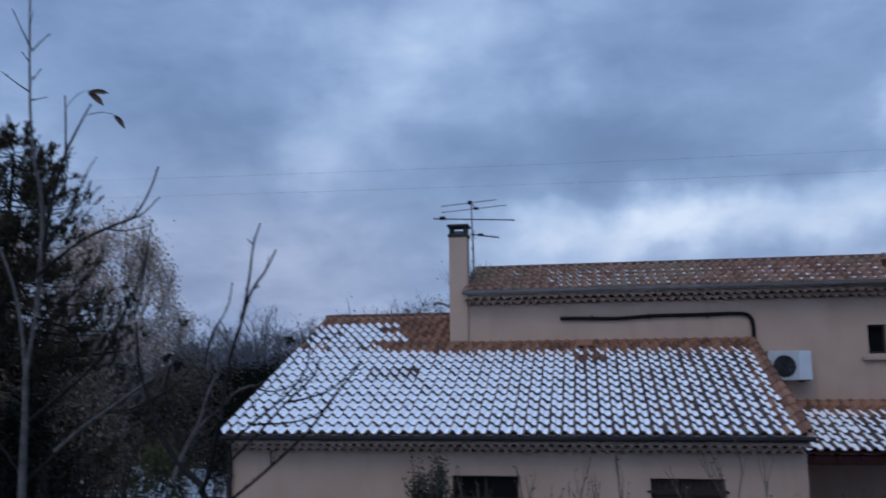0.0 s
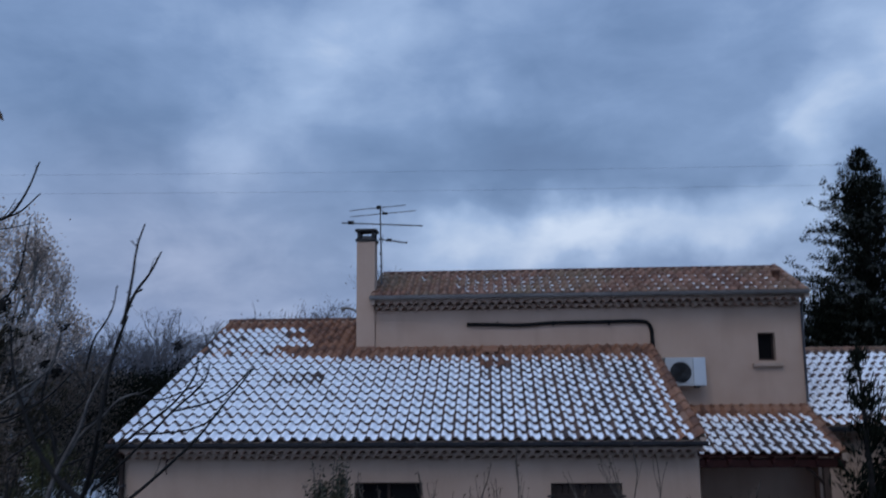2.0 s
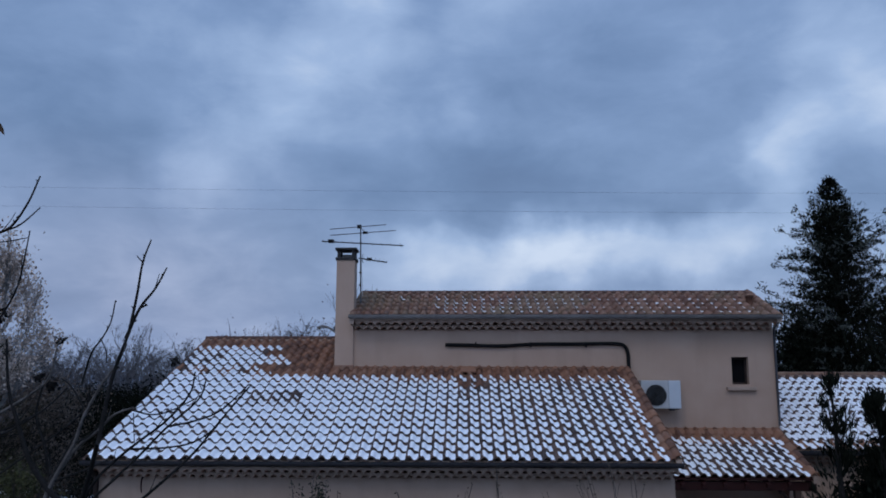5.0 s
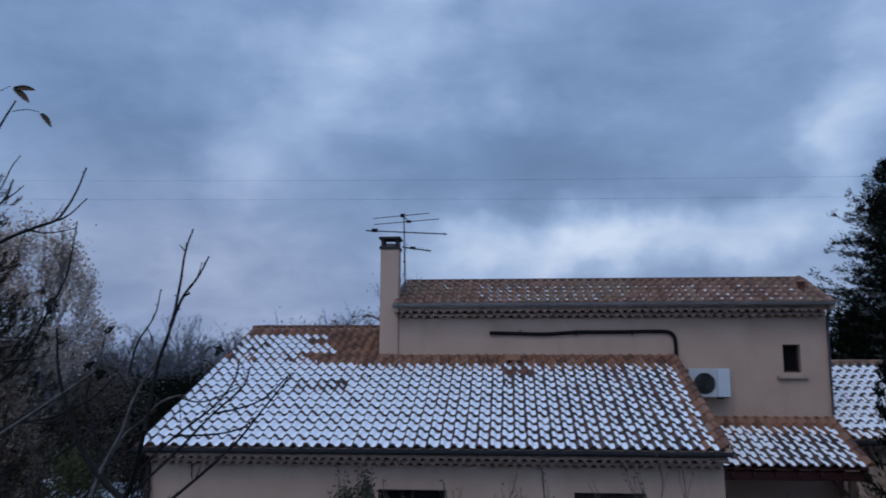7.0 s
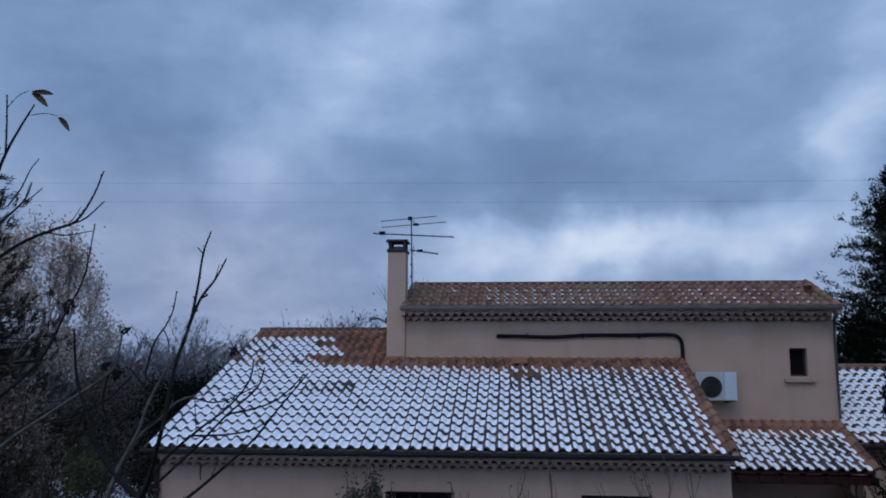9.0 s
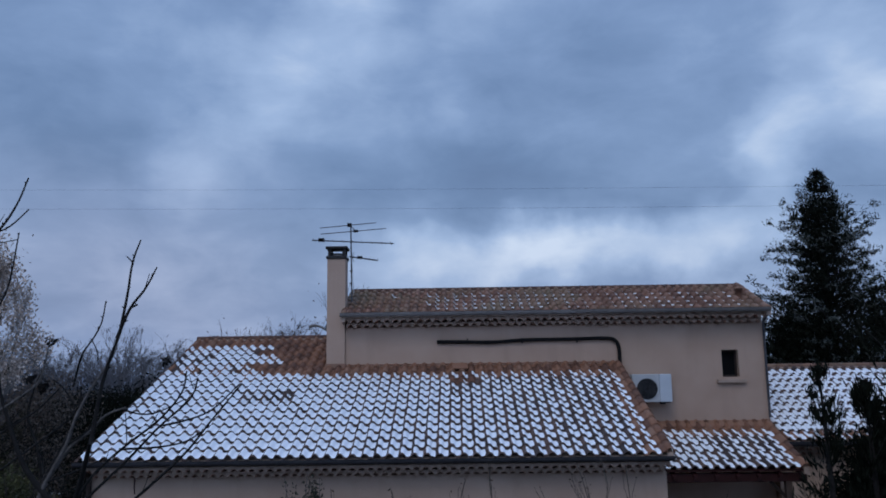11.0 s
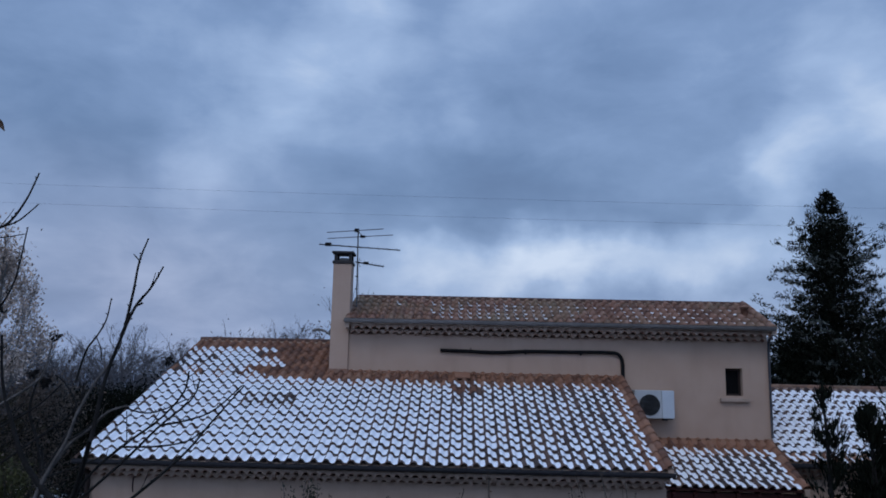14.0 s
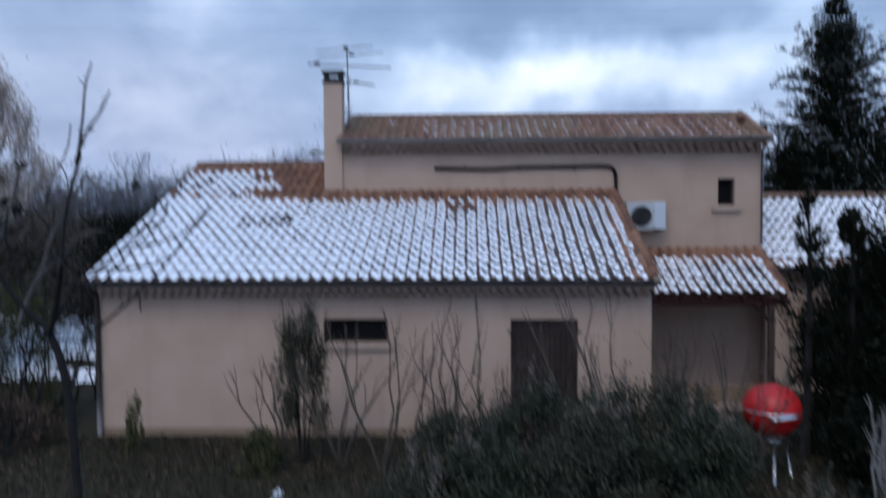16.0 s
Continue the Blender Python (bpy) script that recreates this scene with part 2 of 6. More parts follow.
BROWN_WOOD = material("brown_painted_wood", [(0.014, 0.009, 0.008), (0.026, 0.016, 0.013), (0.042, 0.027, 0.021)], 0.7, 5, 50, 0.3)
POST_WOOD = material("weathered_brown_post", [(0.045, 0.03, 0.024), (0.09, 0.06, 0.048)], 0.8, 6, 50, 0.3)
TWIG = material("brown_twigs", [(0.03, 0.023, 0.018), (0.065, 0.052, 0.042), (0.11, 0.09, 0.075)], 0.9, 14, 80, 0.3)
RED_WOOD = material("dark_red_painted_wood", [(0.02, 0.005, 0.005), (0.04, 0.009, 0.009)], 0.65, 5, 50, 0.2)
RED = material("red_enamel", [(0.40, 0.010, 0.012), (0.50, 0.015, 0.016)], 0.42, 3, 40, 0.02, spec=0.4)
CHROME = material("polished_steel", [(0.55, 0.56, 0.58), (0.68, 0.69, 0.7)], 0.25, 3, 40, 0.02, metal=0.9)
BLADES = material("dull_grass_blades", [(0.009, 0.009, 0.004), (0.022, 0.022, 0.009), (0.045, 0.042, 0.018)], 0.8, 2, 20, 0, random_mix=0.7, island=True)
GRASS = material("winter_grass", [(0.010, 0.009, 0.006), (0.02, 0.018, 0.010), (0.03, 0.026, 0.014), (0.045, 0.030, 0.019)], 0.95, 1.2, 22, 0.8, 30)
BARK = material("grey_bark", [(0.035, 0.03, 0.028), (0.08, 0.072, 0.068), (0.14, 0.13, 0.125)], 0.9, 14, 80, 0.5)
BARK_PALE = material("pale_bark", [(0.10, 0.095, 0.09), (0.19, 0.18, 0.172), (0.26, 0.25, 0.24)], 0.9, 14, 80, 0.5)
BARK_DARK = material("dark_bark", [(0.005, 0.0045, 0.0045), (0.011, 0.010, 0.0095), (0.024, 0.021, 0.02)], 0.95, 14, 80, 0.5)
# twig colour lightened and blued to carry the haze of distance
TWIG_FAR = material("far_twigs", [(0.065, 0.064, 0.072), (0.135, 0.132, 0.142)], 0.95, 2, 20, 0, random_mix=0.5, island=True)
# below true foliage tone: the self-shade of dense crowns is put into the colour
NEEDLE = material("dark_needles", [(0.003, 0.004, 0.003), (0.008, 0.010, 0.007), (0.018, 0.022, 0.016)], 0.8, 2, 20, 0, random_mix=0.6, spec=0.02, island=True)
PINE_NEEDLE = material("olive_pine_needles", [(0.012, 0.011, 0.007), (0.032, 0.028, 0.018), (0.07, 0.06, 0.04)], 0.8, 2, 20, 0, random_mix=0.6, spec=0.08, island=True)
NEEDLE_LIGHT = material("silvery_needles", [(0.02, 0.025, 0.022), (0.045, 0.055, 0.05), (0.09, 0.105, 0.098)], 0.75, 2, 20, 0, random_mix=0.6, island=True)
LEAF_SHRUB = material("evergreen_leaves", [(0.007, 0.010, 0.006), (0.018, 0.024, 0.013), (0.05, 0.06, 0.033)], 0.7, 3, 20, 0, random_mix=0.6, island=True)
LEAF_DRY = material("dull_dry_leaves", [(0.06, 0.047, 0.038), (0.13, 0.10, 0.08), (0.22, 0.17, 0.137)], 0.85, 2, 20, 0, random_mix=0.7, island=True)
LEAF_GREY = material("grey_green_leaves", [(0.012, 0.013, 0.008), (0.03, 0.031, 0.019), (0.078, 0.076, 0.05)], 0.8, 3, 20, 0, random_mix=0.6, island=True)
LEAF_PALE = material("pale_dry_leaves", [(0.26, 0.20, 0.165), (0.48, 0.385, 0.325), (0.68, 0.57, 0.49)], 0.85, 2, 20, 0, random_mix=0.7, island=True)
LEAF_BROWN = material("brown_dry_leaves", [(0.03, 0.021, 0.015), (0.064, 0.043, 0.03), (0.115, 0.068, 0.042)], 0.85, 2, 20, 0, random_mix=0.7, island=True)
LEAF_YELLOW = material("yellow_green_leaves", [(0.02, 0.023, 0.008), (0.042, 0.046, 0.015), (0.075, 0.072, 0.026)], 0.8, 2, 20, 0, random_mix=0.7, island=True)
# air haze is painted into the hill colour, paled towards the sky
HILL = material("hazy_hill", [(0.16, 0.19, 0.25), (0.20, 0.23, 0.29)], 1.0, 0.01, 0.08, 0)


def glass_material():
    m = bpy.data.materials.new("dark_window_glass")
    m.use_nodes = True
    b = m.node_tree.nodes["Principled BSDF"]
    b.inputs["Base Color"].default_value = (0.008, 0.008, 0.009, 1)
    b.inputs["Roughness"].default_value = 0.12
    b.inputs["Specular IOR Level"].default_value = 0.25
    return m


GLASS = glass_material()


# ---- mesh helpers ----
def mesh(name, verts, faces, mat, smooth=False):
    me = bpy.data.meshes.new(name)
    me.from_pydata([tuple(v) for v in verts], [], faces)
    me.materials.append(mat)
    if smooth:
        me.polygons.foreach_set("use_smooth", [True] * len(me.polygons))
    me.update()
    return me


def thing(name, label, category, group="", kind="", at=(0, 0, 0)):
    e = new(name)
    e.location = at
    e.empty_display_size = 0.1
    return tagged(e, label, category, group, kind)


def child(name, me, parent, label=""):
    ob = new(name, me)
    ob.parent = parent
    o = parent
    off = Vector((0, 0, 0))
    while o:
        off += Vector(o.location)
        o = o.parent
    ob.location = -off
    return tagged(ob, label)


class Geo:
    """Collects vertices and faces for one mesh."""

    def __init__(self):
        self.v, self.f = [], []

    def add(self, verts, faces):
        n = len(self.v)
        self.v += [tuple(p) for p in verts]
        self.f += [tuple(i + n for i in f) for f in faces]
        return self

    def box(self, x0, x1, y0, y1, z0, z1, bevel=0.0):
        if bevel <= 0:
            vs = [(x, y, z) for z in (z0, z1) for y in (y0, y1) for x in (x0, x1)]
            return self.add(vs, [(0, 2, 3, 1), (4, 5, 7, 6), (0, 1, 5, 4), (2, 6, 7, 3), (0, 4, 6, 2), (1, 3, 7, 5)])
        bm = bmesh.new()
        bmesh.ops.create_cube(bm, size=1.0)
        for w in bm.verts:
            w.co = ((x0 + x1) / 2 + w.co.x * (x1 - x0), (y0 + y1) / 2 + w.co.y * (y1 - y0), (z0 + z1) / 2 + w.co.z * (z1 - z0))
        bmesh.ops.bevel(bm, geom=bm.edges[:], offset=bevel, segments=2, affect="EDGES", profile=0.6)
        bm.verts.index_update()
        self.add([w.co[:] for w in bm.verts], [[w.index for w in f.verts] for f in bm.faces])
        bm.free()
        return self

    def tube(self, pts, r0, r1=None, sides=6, smooth_steps=0, caps=True):
        r1 = r0 if r1 is None else r1
        p = [Vector(q) for q in pts]
        if smooth_steps and len(p) > 2:
            q = []
            ext = [p[0] * 2 - p[1]] + p + [p[-1] * 2 - p[-2]]
            for i in range(1, len(ext) - 2):
                a, b, c, d = ext[i - 1:i + 3]
                for k in range(smooth_steps):
                    t = k / smooth_steps
                    q.append(0.5 * (2 * b + (c - a) * t + (2 * a - 5 * b + 4 * c - d) * t * t + (3 * b - a - 3 * c + d) * t ** 3))
            q.append(p[-1])
            p = q
        n = len(self.v)
        up = Vector((0.31, 0.42, 0.85))
        for i, c in enumerate(p):
            d = (p[min(i + 1, len(p) - 1)] - p[max(i - 1, 0)]).normalized()
            a = d.cross(up)
            a = a.normalized() if a.length > 1e-4 else Vector((1, 0, 0))
            b = d.cross(a)
            r = r0 + (r1 - r0) * i / max(1, len(p) - 1)
            for k in range(sides):
                w = 2 * math.pi * k / sides
                self.v.append(tuple(c + (a * math.cos(w) + b * math.sin(w)) * r))
        for i in range(len(p) - 1):
            for k in range(sides):
                self.f.append((n + i * sides + k, n + i * sides + (k + 1) % sides, n + (i + 1) * sides + (k + 1) % sides, n + (i + 1) * sides + k))
        if caps:
            self.f.append(tuple(n + k for k in range(sides)))
            self.f.append(tuple(n + (len(p) - 1) * sides + k for k in reversed(range(sides))))
        return self

    def lathe(self, centre, profile, sides=24):
        n, cx, cy, cz = len(self.v), *centre
        for r, z in profile:
            for k in range(sides):
                w = 2 * math.pi * k / sides
                self.v.append((cx + r * math.cos(w), cy + r * math.sin(w), cz + z))
        for i in range(len(profile) - 1):
            for k in range(sides):
                self.f.append((n + i * sides + k, n + i * sides + (k + 1) % sides, n + (i + 1) * sides + (k + 1) % sides, n + (i + 1) * sides + k))
        return self

    def make(self, name, mat, smooth=False):
        return mesh(name, self.v, self.f, mat, smooth)


def wall_mesh(name, x0, x1, z0, z1, y, thick, openings, mat):
    """A wall along x with its front face at y; openings (xa, xb, za, zb) go right through."""
    g = Geo()
    xs = sorted({x0, x1, *[v for o in openings for v in o[:2]]})
    zs = sorted({z0, z1, *[v for o in openings for v in o[2:]]})
    idx = {}

    def vert(x, yy, zz):
        k = (x, yy, zz)
        if k not in idx:
            idx[k] = len(g.v)
            g.v.append(k)
        return idx[k]

    def solid(i, j):
        if not (0 <= i < len(xs) - 1 and 0 <= j < len(zs) - 1):
            return False
        cx, cz = (xs[i] + xs[i + 1]) / 2, (zs[j] + zs[j + 1]) / 2
        return not any(o[0] < cx < o[1] and o[2] < cz < o[3] for o in openings)

    yb = y + thick
    for i in range(len(xs) - 1):
        for j in range(len(zs) - 1):
            if not solid(i, j):
                continue
            a, b, c, d = xs[i], xs[i + 1], zs[j], zs[j + 1]
            g.f.append((vert(a, y, c), vert(b, y, c), vert(b, y, d), vert(a, y, d)))
            g.f.append((vert(b, yb, c), vert(a, yb, c), vert(a, yb, d), vert(b, yb, d)))
            if not solid(i - 1, j):
                g.f.append((vert(a, yb, c), vert(a, y, c), vert(a, y, d), vert(a, yb, d)))
            if not solid(i + 1, j):
                g.f.append((vert(b, y, c), vert(b, yb, c), vert(b, yb, d), vert(b, y, d)))
            if not solid(i, j - 1):
                g.f.append((vert(a, yb, c), vert(b, yb, c), vert(b, y, c), vert(a, y, c)))
            if not solid(i, j + 1):
                g.f.append((vert(a, y, d), vert(b, y, d), vert(b, yb, d), vert(a, yb, d)))
    return g.make(name, mat)


# ---- roofs ----
ROW = 0.35
PITCH = 0.2149
U = [0.0, 0.04, 0.20, 0.37, 0.41, 0.47, 0.58, 0.70, 0.82, 0.93, 1.0]


def tile_height(u):
    u = u % 1.0
    d = abs(u - 0.70)
    d = min(d, 1 - d)
    if d < 0.32:
        return 0.07 * math.cos(math.pi / 2 * d / 0.32) ** 0.6 + 0.004
    return 0.004 * math.cos(math.pi * (d - 0.32) / 0.36) ** 2


def tile_points(slope, deep=1.0):
    """A tile with its low edge at the origin, climbing along +y on a roof of that slope."""
    a = math.atan(slope)
    along, up = Vector((0, math.cos(a), math.sin(a))), Vector((0, -math.sin(a), math.cos(a)))
    vs = []
    for v, lift, dz in ((-0.008, 0.030, -0.016), (0.0, 0.032, 0.0), (0.5, 0.018, 0.0), (1.17, 0.0, 0.0)):
        for u in U:
            vs.append(Vector(((u - 0.5) * PITCH, 0, 0)) + along * v * ROW + up * (tile_height(u) * deep + lift * deep + dz))
    m = len(U)
    fs = [(r * m + i, r * m + i + 1, (r + 1) * m + i + 1, (r + 1) * m + i) for r in range(3) for i in range(m - 1)]
    return vs, fs


def snow_points(slope, size, seed, deep=1.0):
    """The snow left on one tile: the channel and the lee side of the roll."""
    rng = random.Random(seed)
    a = math.atan(slope)
    along, up = Vector((0, math.cos(a), math.sin(a))), Vector((0, -math.sin(a), math.cos(a)))
    u0, u1 = 0.56 + rng.uniform(-0.03, 0.04) + 0.28 * (1 - size), 1.50 + rng.uniform(-0.05, 0.04) - 0.3 * (1 - size)
    v0, v1 = 0.0 + rng.uniform(-0.03, 0.03) + 0.1 * (1 - size), 0.96 + rng.uniform(-0.05, 0.03) - 0.3 * (1 - size)
    if size < 0.3:
        u0, u1, v0, v1 = 0.84, 1.12 + size, 0.02, 0.26 + size
    if size > 1:
        u0, u1, v0, v1 = 0.46, 1.46, 0.02 + rng.uniform(0, 0.14), 1.0
    skew = 0.05 if size <= 1 else 0.0
    nu, nv = 8, 4
    vs = []
    for j in range(nv + 1):
        for i in range(nu + 1):
            s, t = i / nu, j / nv
            # rounded corners
            k = 1 - 0.12 * (2 * t - 1) ** 6
            u = (u0 + u1) / 2 + (s - 0.5) * (u1 - u0) * k + skew * (0.4 - t)
            v = v0 + (v1 - v0) * t + 0.05 * math.sin(s * 5 + seed)
            rim = min(1.0, 4 * min(s, 1 - s, t + 0.06, 1 - t))
            lift = 0.032 - 0.027 * v
            h = (tile_height(u) * 0.96 + lift) * deep + 0.003 + 0.024 * math.sqrt(max(rim, 0)) * size * rng.uniform(0.8, 1.2)
            vs.append(Vector(((u - 0.5) * PITCH, 0, 0)) + along * v * ROW + up * h)
    m = nu + 1
    fs = [(j * m + i, j * m + i + 1, (j + 1) * m + i + 1, (j + 1) * m + i) for j in range(nv) for i in range(nu)]
    return vs, fs


def roof_side(parent, x0, cols, y0, z0, slope, rows, has_tile, snow, mats, single_rows, label, flip=False, snow_mat=None, edge=0.0, deep=1.0):
    """One sloping side: a deck, its tiles and the snow on them. rows climb from the eave at (y0, z0)."""
    a = math.atan(slope)
    sy = -1 if flip else 1
    length = rows * ROW
    y1, z1 = y0 + sy * length * math.cos(a), z0 + length * math.sin(a)
    x1 = x0 + cols * PITCH
    g = Geo()
    t = 0.03
    vs = [(x0, y0, z0), (x1, y0, z0), (x1, y1, z1), (x0, y1, z1), (x0, y0, z0 - t), (x1, y0, z0 - t), (x1, y1, z1 - t), (x0, y1, z1 - t)]
    g.add(vs, [(0, 1, 2, 3), (7, 6, 5, 4), (0, 4, 5, 1), (1, 5, 6, 2), (2, 6, 7, 3), (3, 7, 4, 0)])
    roof = child("roof", g.make("roof_deck", mats[2]), parent, label)
    tv, tf = tile_points(slope, deep)
    if flip:
        tv = [Vector((-v.x, -v.y, v.z)) for v in tv]
    shared = {}
    rest = {}
    sg = Geo()
    for r in range(int(math.ceil(rows))):
        for c in range(-1 if edge else 0, cols):
            if not has_tile(c, r):
                continue
            v = r * ROW
            wide = edge if c < 0 else 1.0
            base = Vector((x0 + (0.5 * PITCH + c * PITCH if c >= 0 else -0.5 * edge * PITCH), y0 + sy * v * math.cos(a), z0 + v * math.sin(a)))
            rng = random.Random(c * 977 + r * 31 + int(x0 * 100))
            base += Vector((rng.uniform(-0.004, 0.004), rng.uniform(-0.012, 0.012), rng.uniform(-0.002, 0.004)))
            warm = mats[3](c, r)
            if r < single_rows:
                mat = mats[1] if warm else mats[0]
                if mat.name not in shared:
                    shared[mat.name] = mesh("tile", tv, tf, mat, True)
                ob = new("tile", shared[mat.name])
                ob.parent = roof
                ob.location = base
                ob.rotation_euler = (0, 0, rng.uniform(-0.012, 0.012))
                ob.scale.x = wide
            else:
                k = TILE_WARM_JOINED if warm else TILE_JOINED
                rest.setdefault(k, Geo()).add([Vector((p.x * wide, p.y, p.z)) + base for p in tv], tf)
            s = snow(c, r)
            if s > 0.05:
                pv, pf = snow_points(slope, s, c * 131 + r * 17, deep)
                sg.add([Vector((p.x * wide, p.y, p.z)) + base for p in pv], pf)
    for k, gg in rest.items():
        tagged(child("tiles", gg.make("tiles", k, True), roof), "rows of clay roof tiles", kind="stuff")
    if sg.v:
        tagged(child("snow", sg.make("snow", snow_mat or SNOW, True), roof), "thin melting snow lying in the tile channels", kind="stuff")
    return roof, (y1, z1)


def half_tile(radius, depth, arc=math.pi, thick=0.014, sides=8, taper=0.9):
    """A half-round tile lying along +y, open below."""
    vs, fs = [], []
    for y, k in ((0, 1.0), (depth, taper)):
        for r in (radius, radius - thick):
            for i in range(sides + 1):
                w = math.pi / 2 + arc / 2 - arc * i / sides
                vs.append((r * k * math.cos(w), y, r * k * math.sin(w)))
    m = sides + 1
    for i in range(sides):
        fs.append((i, i + 1, 2 * m + i + 1, 2 * m + i))
        fs.append((m + i + 1, m + i, 3 * m + i, 3 * m + i + 1))
        fs.append((i + 1, i, m + i, m + i + 1))
        fs.append((2 * m + i, 2 * m + i + 1, 3 * m + i + 1, 3 * m + i))
    return vs, fs


def ridge_row(parent, x0, x1, y, z, mat, label):
    vs, fs = half_tile(0.085, 0.40)
    me = mesh("ridge_tile", [(v[1], v[0], v[2]) for v in vs], [tuple(reversed(f)) for f in fs], mat, True)
    base = Geo().box(x0, x1, y - 0.085, y + 0.085, z - 0.12, z + 0.0).make("ridge_bed", MORTAR)
    bed = child("ridge", base, parent, label)
    n = int(round((x1 - x0) / 0.35))
    for i in range(n):
        ob = new("ridge_tile", me)
        ob.parent = bed
        ob.location = (x0 + (x1 - x0) * i / n, y, z + 0.0)
        ob.rotation_euler = (random.uniform(-0.03, 0.03), -0.03, 0)


def verge_row(parent, x, y0, z0, slope, n, mat, label, flip=False):
    vs, fs = half_tile(0.085, 0.41, math.pi * 1.05)
    me = mesh("verge_tile", vs, fs, mat, True)
    a = math.atan(slope)
    length = n * ROW
    s = -1 if flip else 1
    w = 0.05
    p = [(x - w, y0), (x + w, y0), (x + w, y0 + s * length * math.cos(a)), (x - w, y0 + s * length * math.cos(a))]
    zz = [z0, z0, z0 + length * math.sin(a), z0 + length * math.sin(a)]
    vv = [(q[0], q[1], h + 0.01) for q, h in zip(p, zz)] + [(q[0], q[1], h - 0.12) for q, h in zip(p, zz)]
    bed = child("verge", mesh("verge", vv, [(0, 1, 2, 3), (7, 6, 5, 4), (0, 4, 5, 1), (1, 5, 6, 2), (2, 6, 7, 3), (3, 7, 4, 0)], MORTAR), parent, label)
    for i in range(int(n)):
        ob = new("verge_tile", me)
        ob.parent = bed
        ob.location = (x, y0 + s * i * ROW * math.cos(a), z0 + i * ROW * math.sin(a) + 0.012)
        ob.rotation_euler = (s * (a - 0.03), 0, math.pi if flip else 0)


def genoise(parent, x0, x1, y_wall, z_top, label, pitch=0.157):
    """Two corbelled courses of half-round tile ends under an eave, each under a mortar face with arched hollows."""
    r, h, rise = pitch * 0.37, 0.10, 0.9
    vs, fs = half_tile(r + 0.004, 0.20, math.pi, 0.012, 8, 1.0)
    me = mesh("genoise_tile", [(v[0], v[1], v[2] * rise) for v in vs], fs, GENOISE, True)
    for k, (out, top) in enumerate(((0.30, z_top), (0.15, z_top - h))):
        n = int((x1 - x0) / pitch)
        step = (x1 - x0) / n
        y = y_wall - out
        g = Geo()
        g.box(x0, x1, y, y_wall + 0.25, top - 0.008, top + (0.045 if k == 0 else 0.0))
        g.box(x0, x1, y_wall + 0.08, y_wall + 0.25, top - h, top - 0.009)
        for i in range(n - k):
            c = x0 + step * (i + 0.5 + 0.5 * k)
            xs = [c - step / 2] + [c - r * math.cos(math.pi * q / 10) for q in range(11)] + [c + step / 2]
            zs = [top - h] + [top - h + r * rise * math.sin(math.pi * q / 10) for q in range(11)] + [top - h]
            m = len(g.v)
            for xx, zz in zip(xs, zs):
                g.v += [(xx, y, zz), (xx, y, top), (xx, y + 0.03, zz)]
            for q in range(len(xs) - 1):
                a = m + 3 * q
                g.f += [(a, a + 3, a + 4, a + 1), (a, a + 2, a + 5, a + 3)]
        course = child("genoise_course", g.make("genoise_course", MORTAR), parent, label)
        for i in range(n - k):
            ob = new("genoise_tile", me)
            ob.parent = course
            ob.location = (x0 + step * (i + 0.5 + 0.5 * k), y - 0.012 + random.uniform(-0.006, 0.004), top - h - 0.002)


def gutter(parent, x0, x1, y, z, mat, label, deep=0.10):
    g = Geo()
    prof = [(0.065, 0.0)] + [(0.065 * math.cos(-math.pi * k / 8), deep * math.sin(-math.pi * k / 8)) for k in range(1, 8)] + [(-0.065, 0.0), (-0.075, 0.01), (-0.06, 0.005)]
    m = len(prof)
    for x in (x0, x1):
        g.v += [(x, y + p[0], z + p[1]) for p in prof]
    for i in range(m - 1):
        g.f.append((i, i + 1, m + i + 1, m + i))
    g.f.append(tuple(range(m)))
    g.f.append(tuple(reversed(range(m, 2 * m))))
    gt = child("gutter", g.make("gutter", mat, False), parent, label)
    for i in range(int((x1 - x0) / 0.8)):
        b = Geo().box(x0 + 0.4 + 0.8 * i, x0 + 0.43 + 0.8 * i, y - 0.078, y + 0.09, z - 0.005, z + 0.012)
        child("gutter_bracket", b.make("gutter_bracket", mat), gt)
    return gt


# ---- ground and distance ----
GROUND = -0.2


def ground_sheet():
    n = 90
    us = [math.copysign(abs(k) ** 3.2, k) for k in np.linspace(-1, 1, n)]
    vs, fs = [], []
    for j in range(n):
        for i in range(n):
            x, y = us[i] * 2500, us[j] * 2500 + 12
            near = max(0.0, 1 - math.hypot(x, y - 12) / 60)
            vs.append((x, y, GROUND + 0.05 * near * noise.noise((x * 0.6, y * 0.6, 0)) - 0.02))
    for j in range(n - 1):
        for i in range(n - 1):
            a = j * n + i
            fs.append((a, a + 1, a + n + 1, a + n))
    ob = new("ground", mesh("ground", vs, fs, GRASS, True))
    tagged(ob, "dark winter lawn and soil around the house", "ground", kind="structure")


ground_sheet()


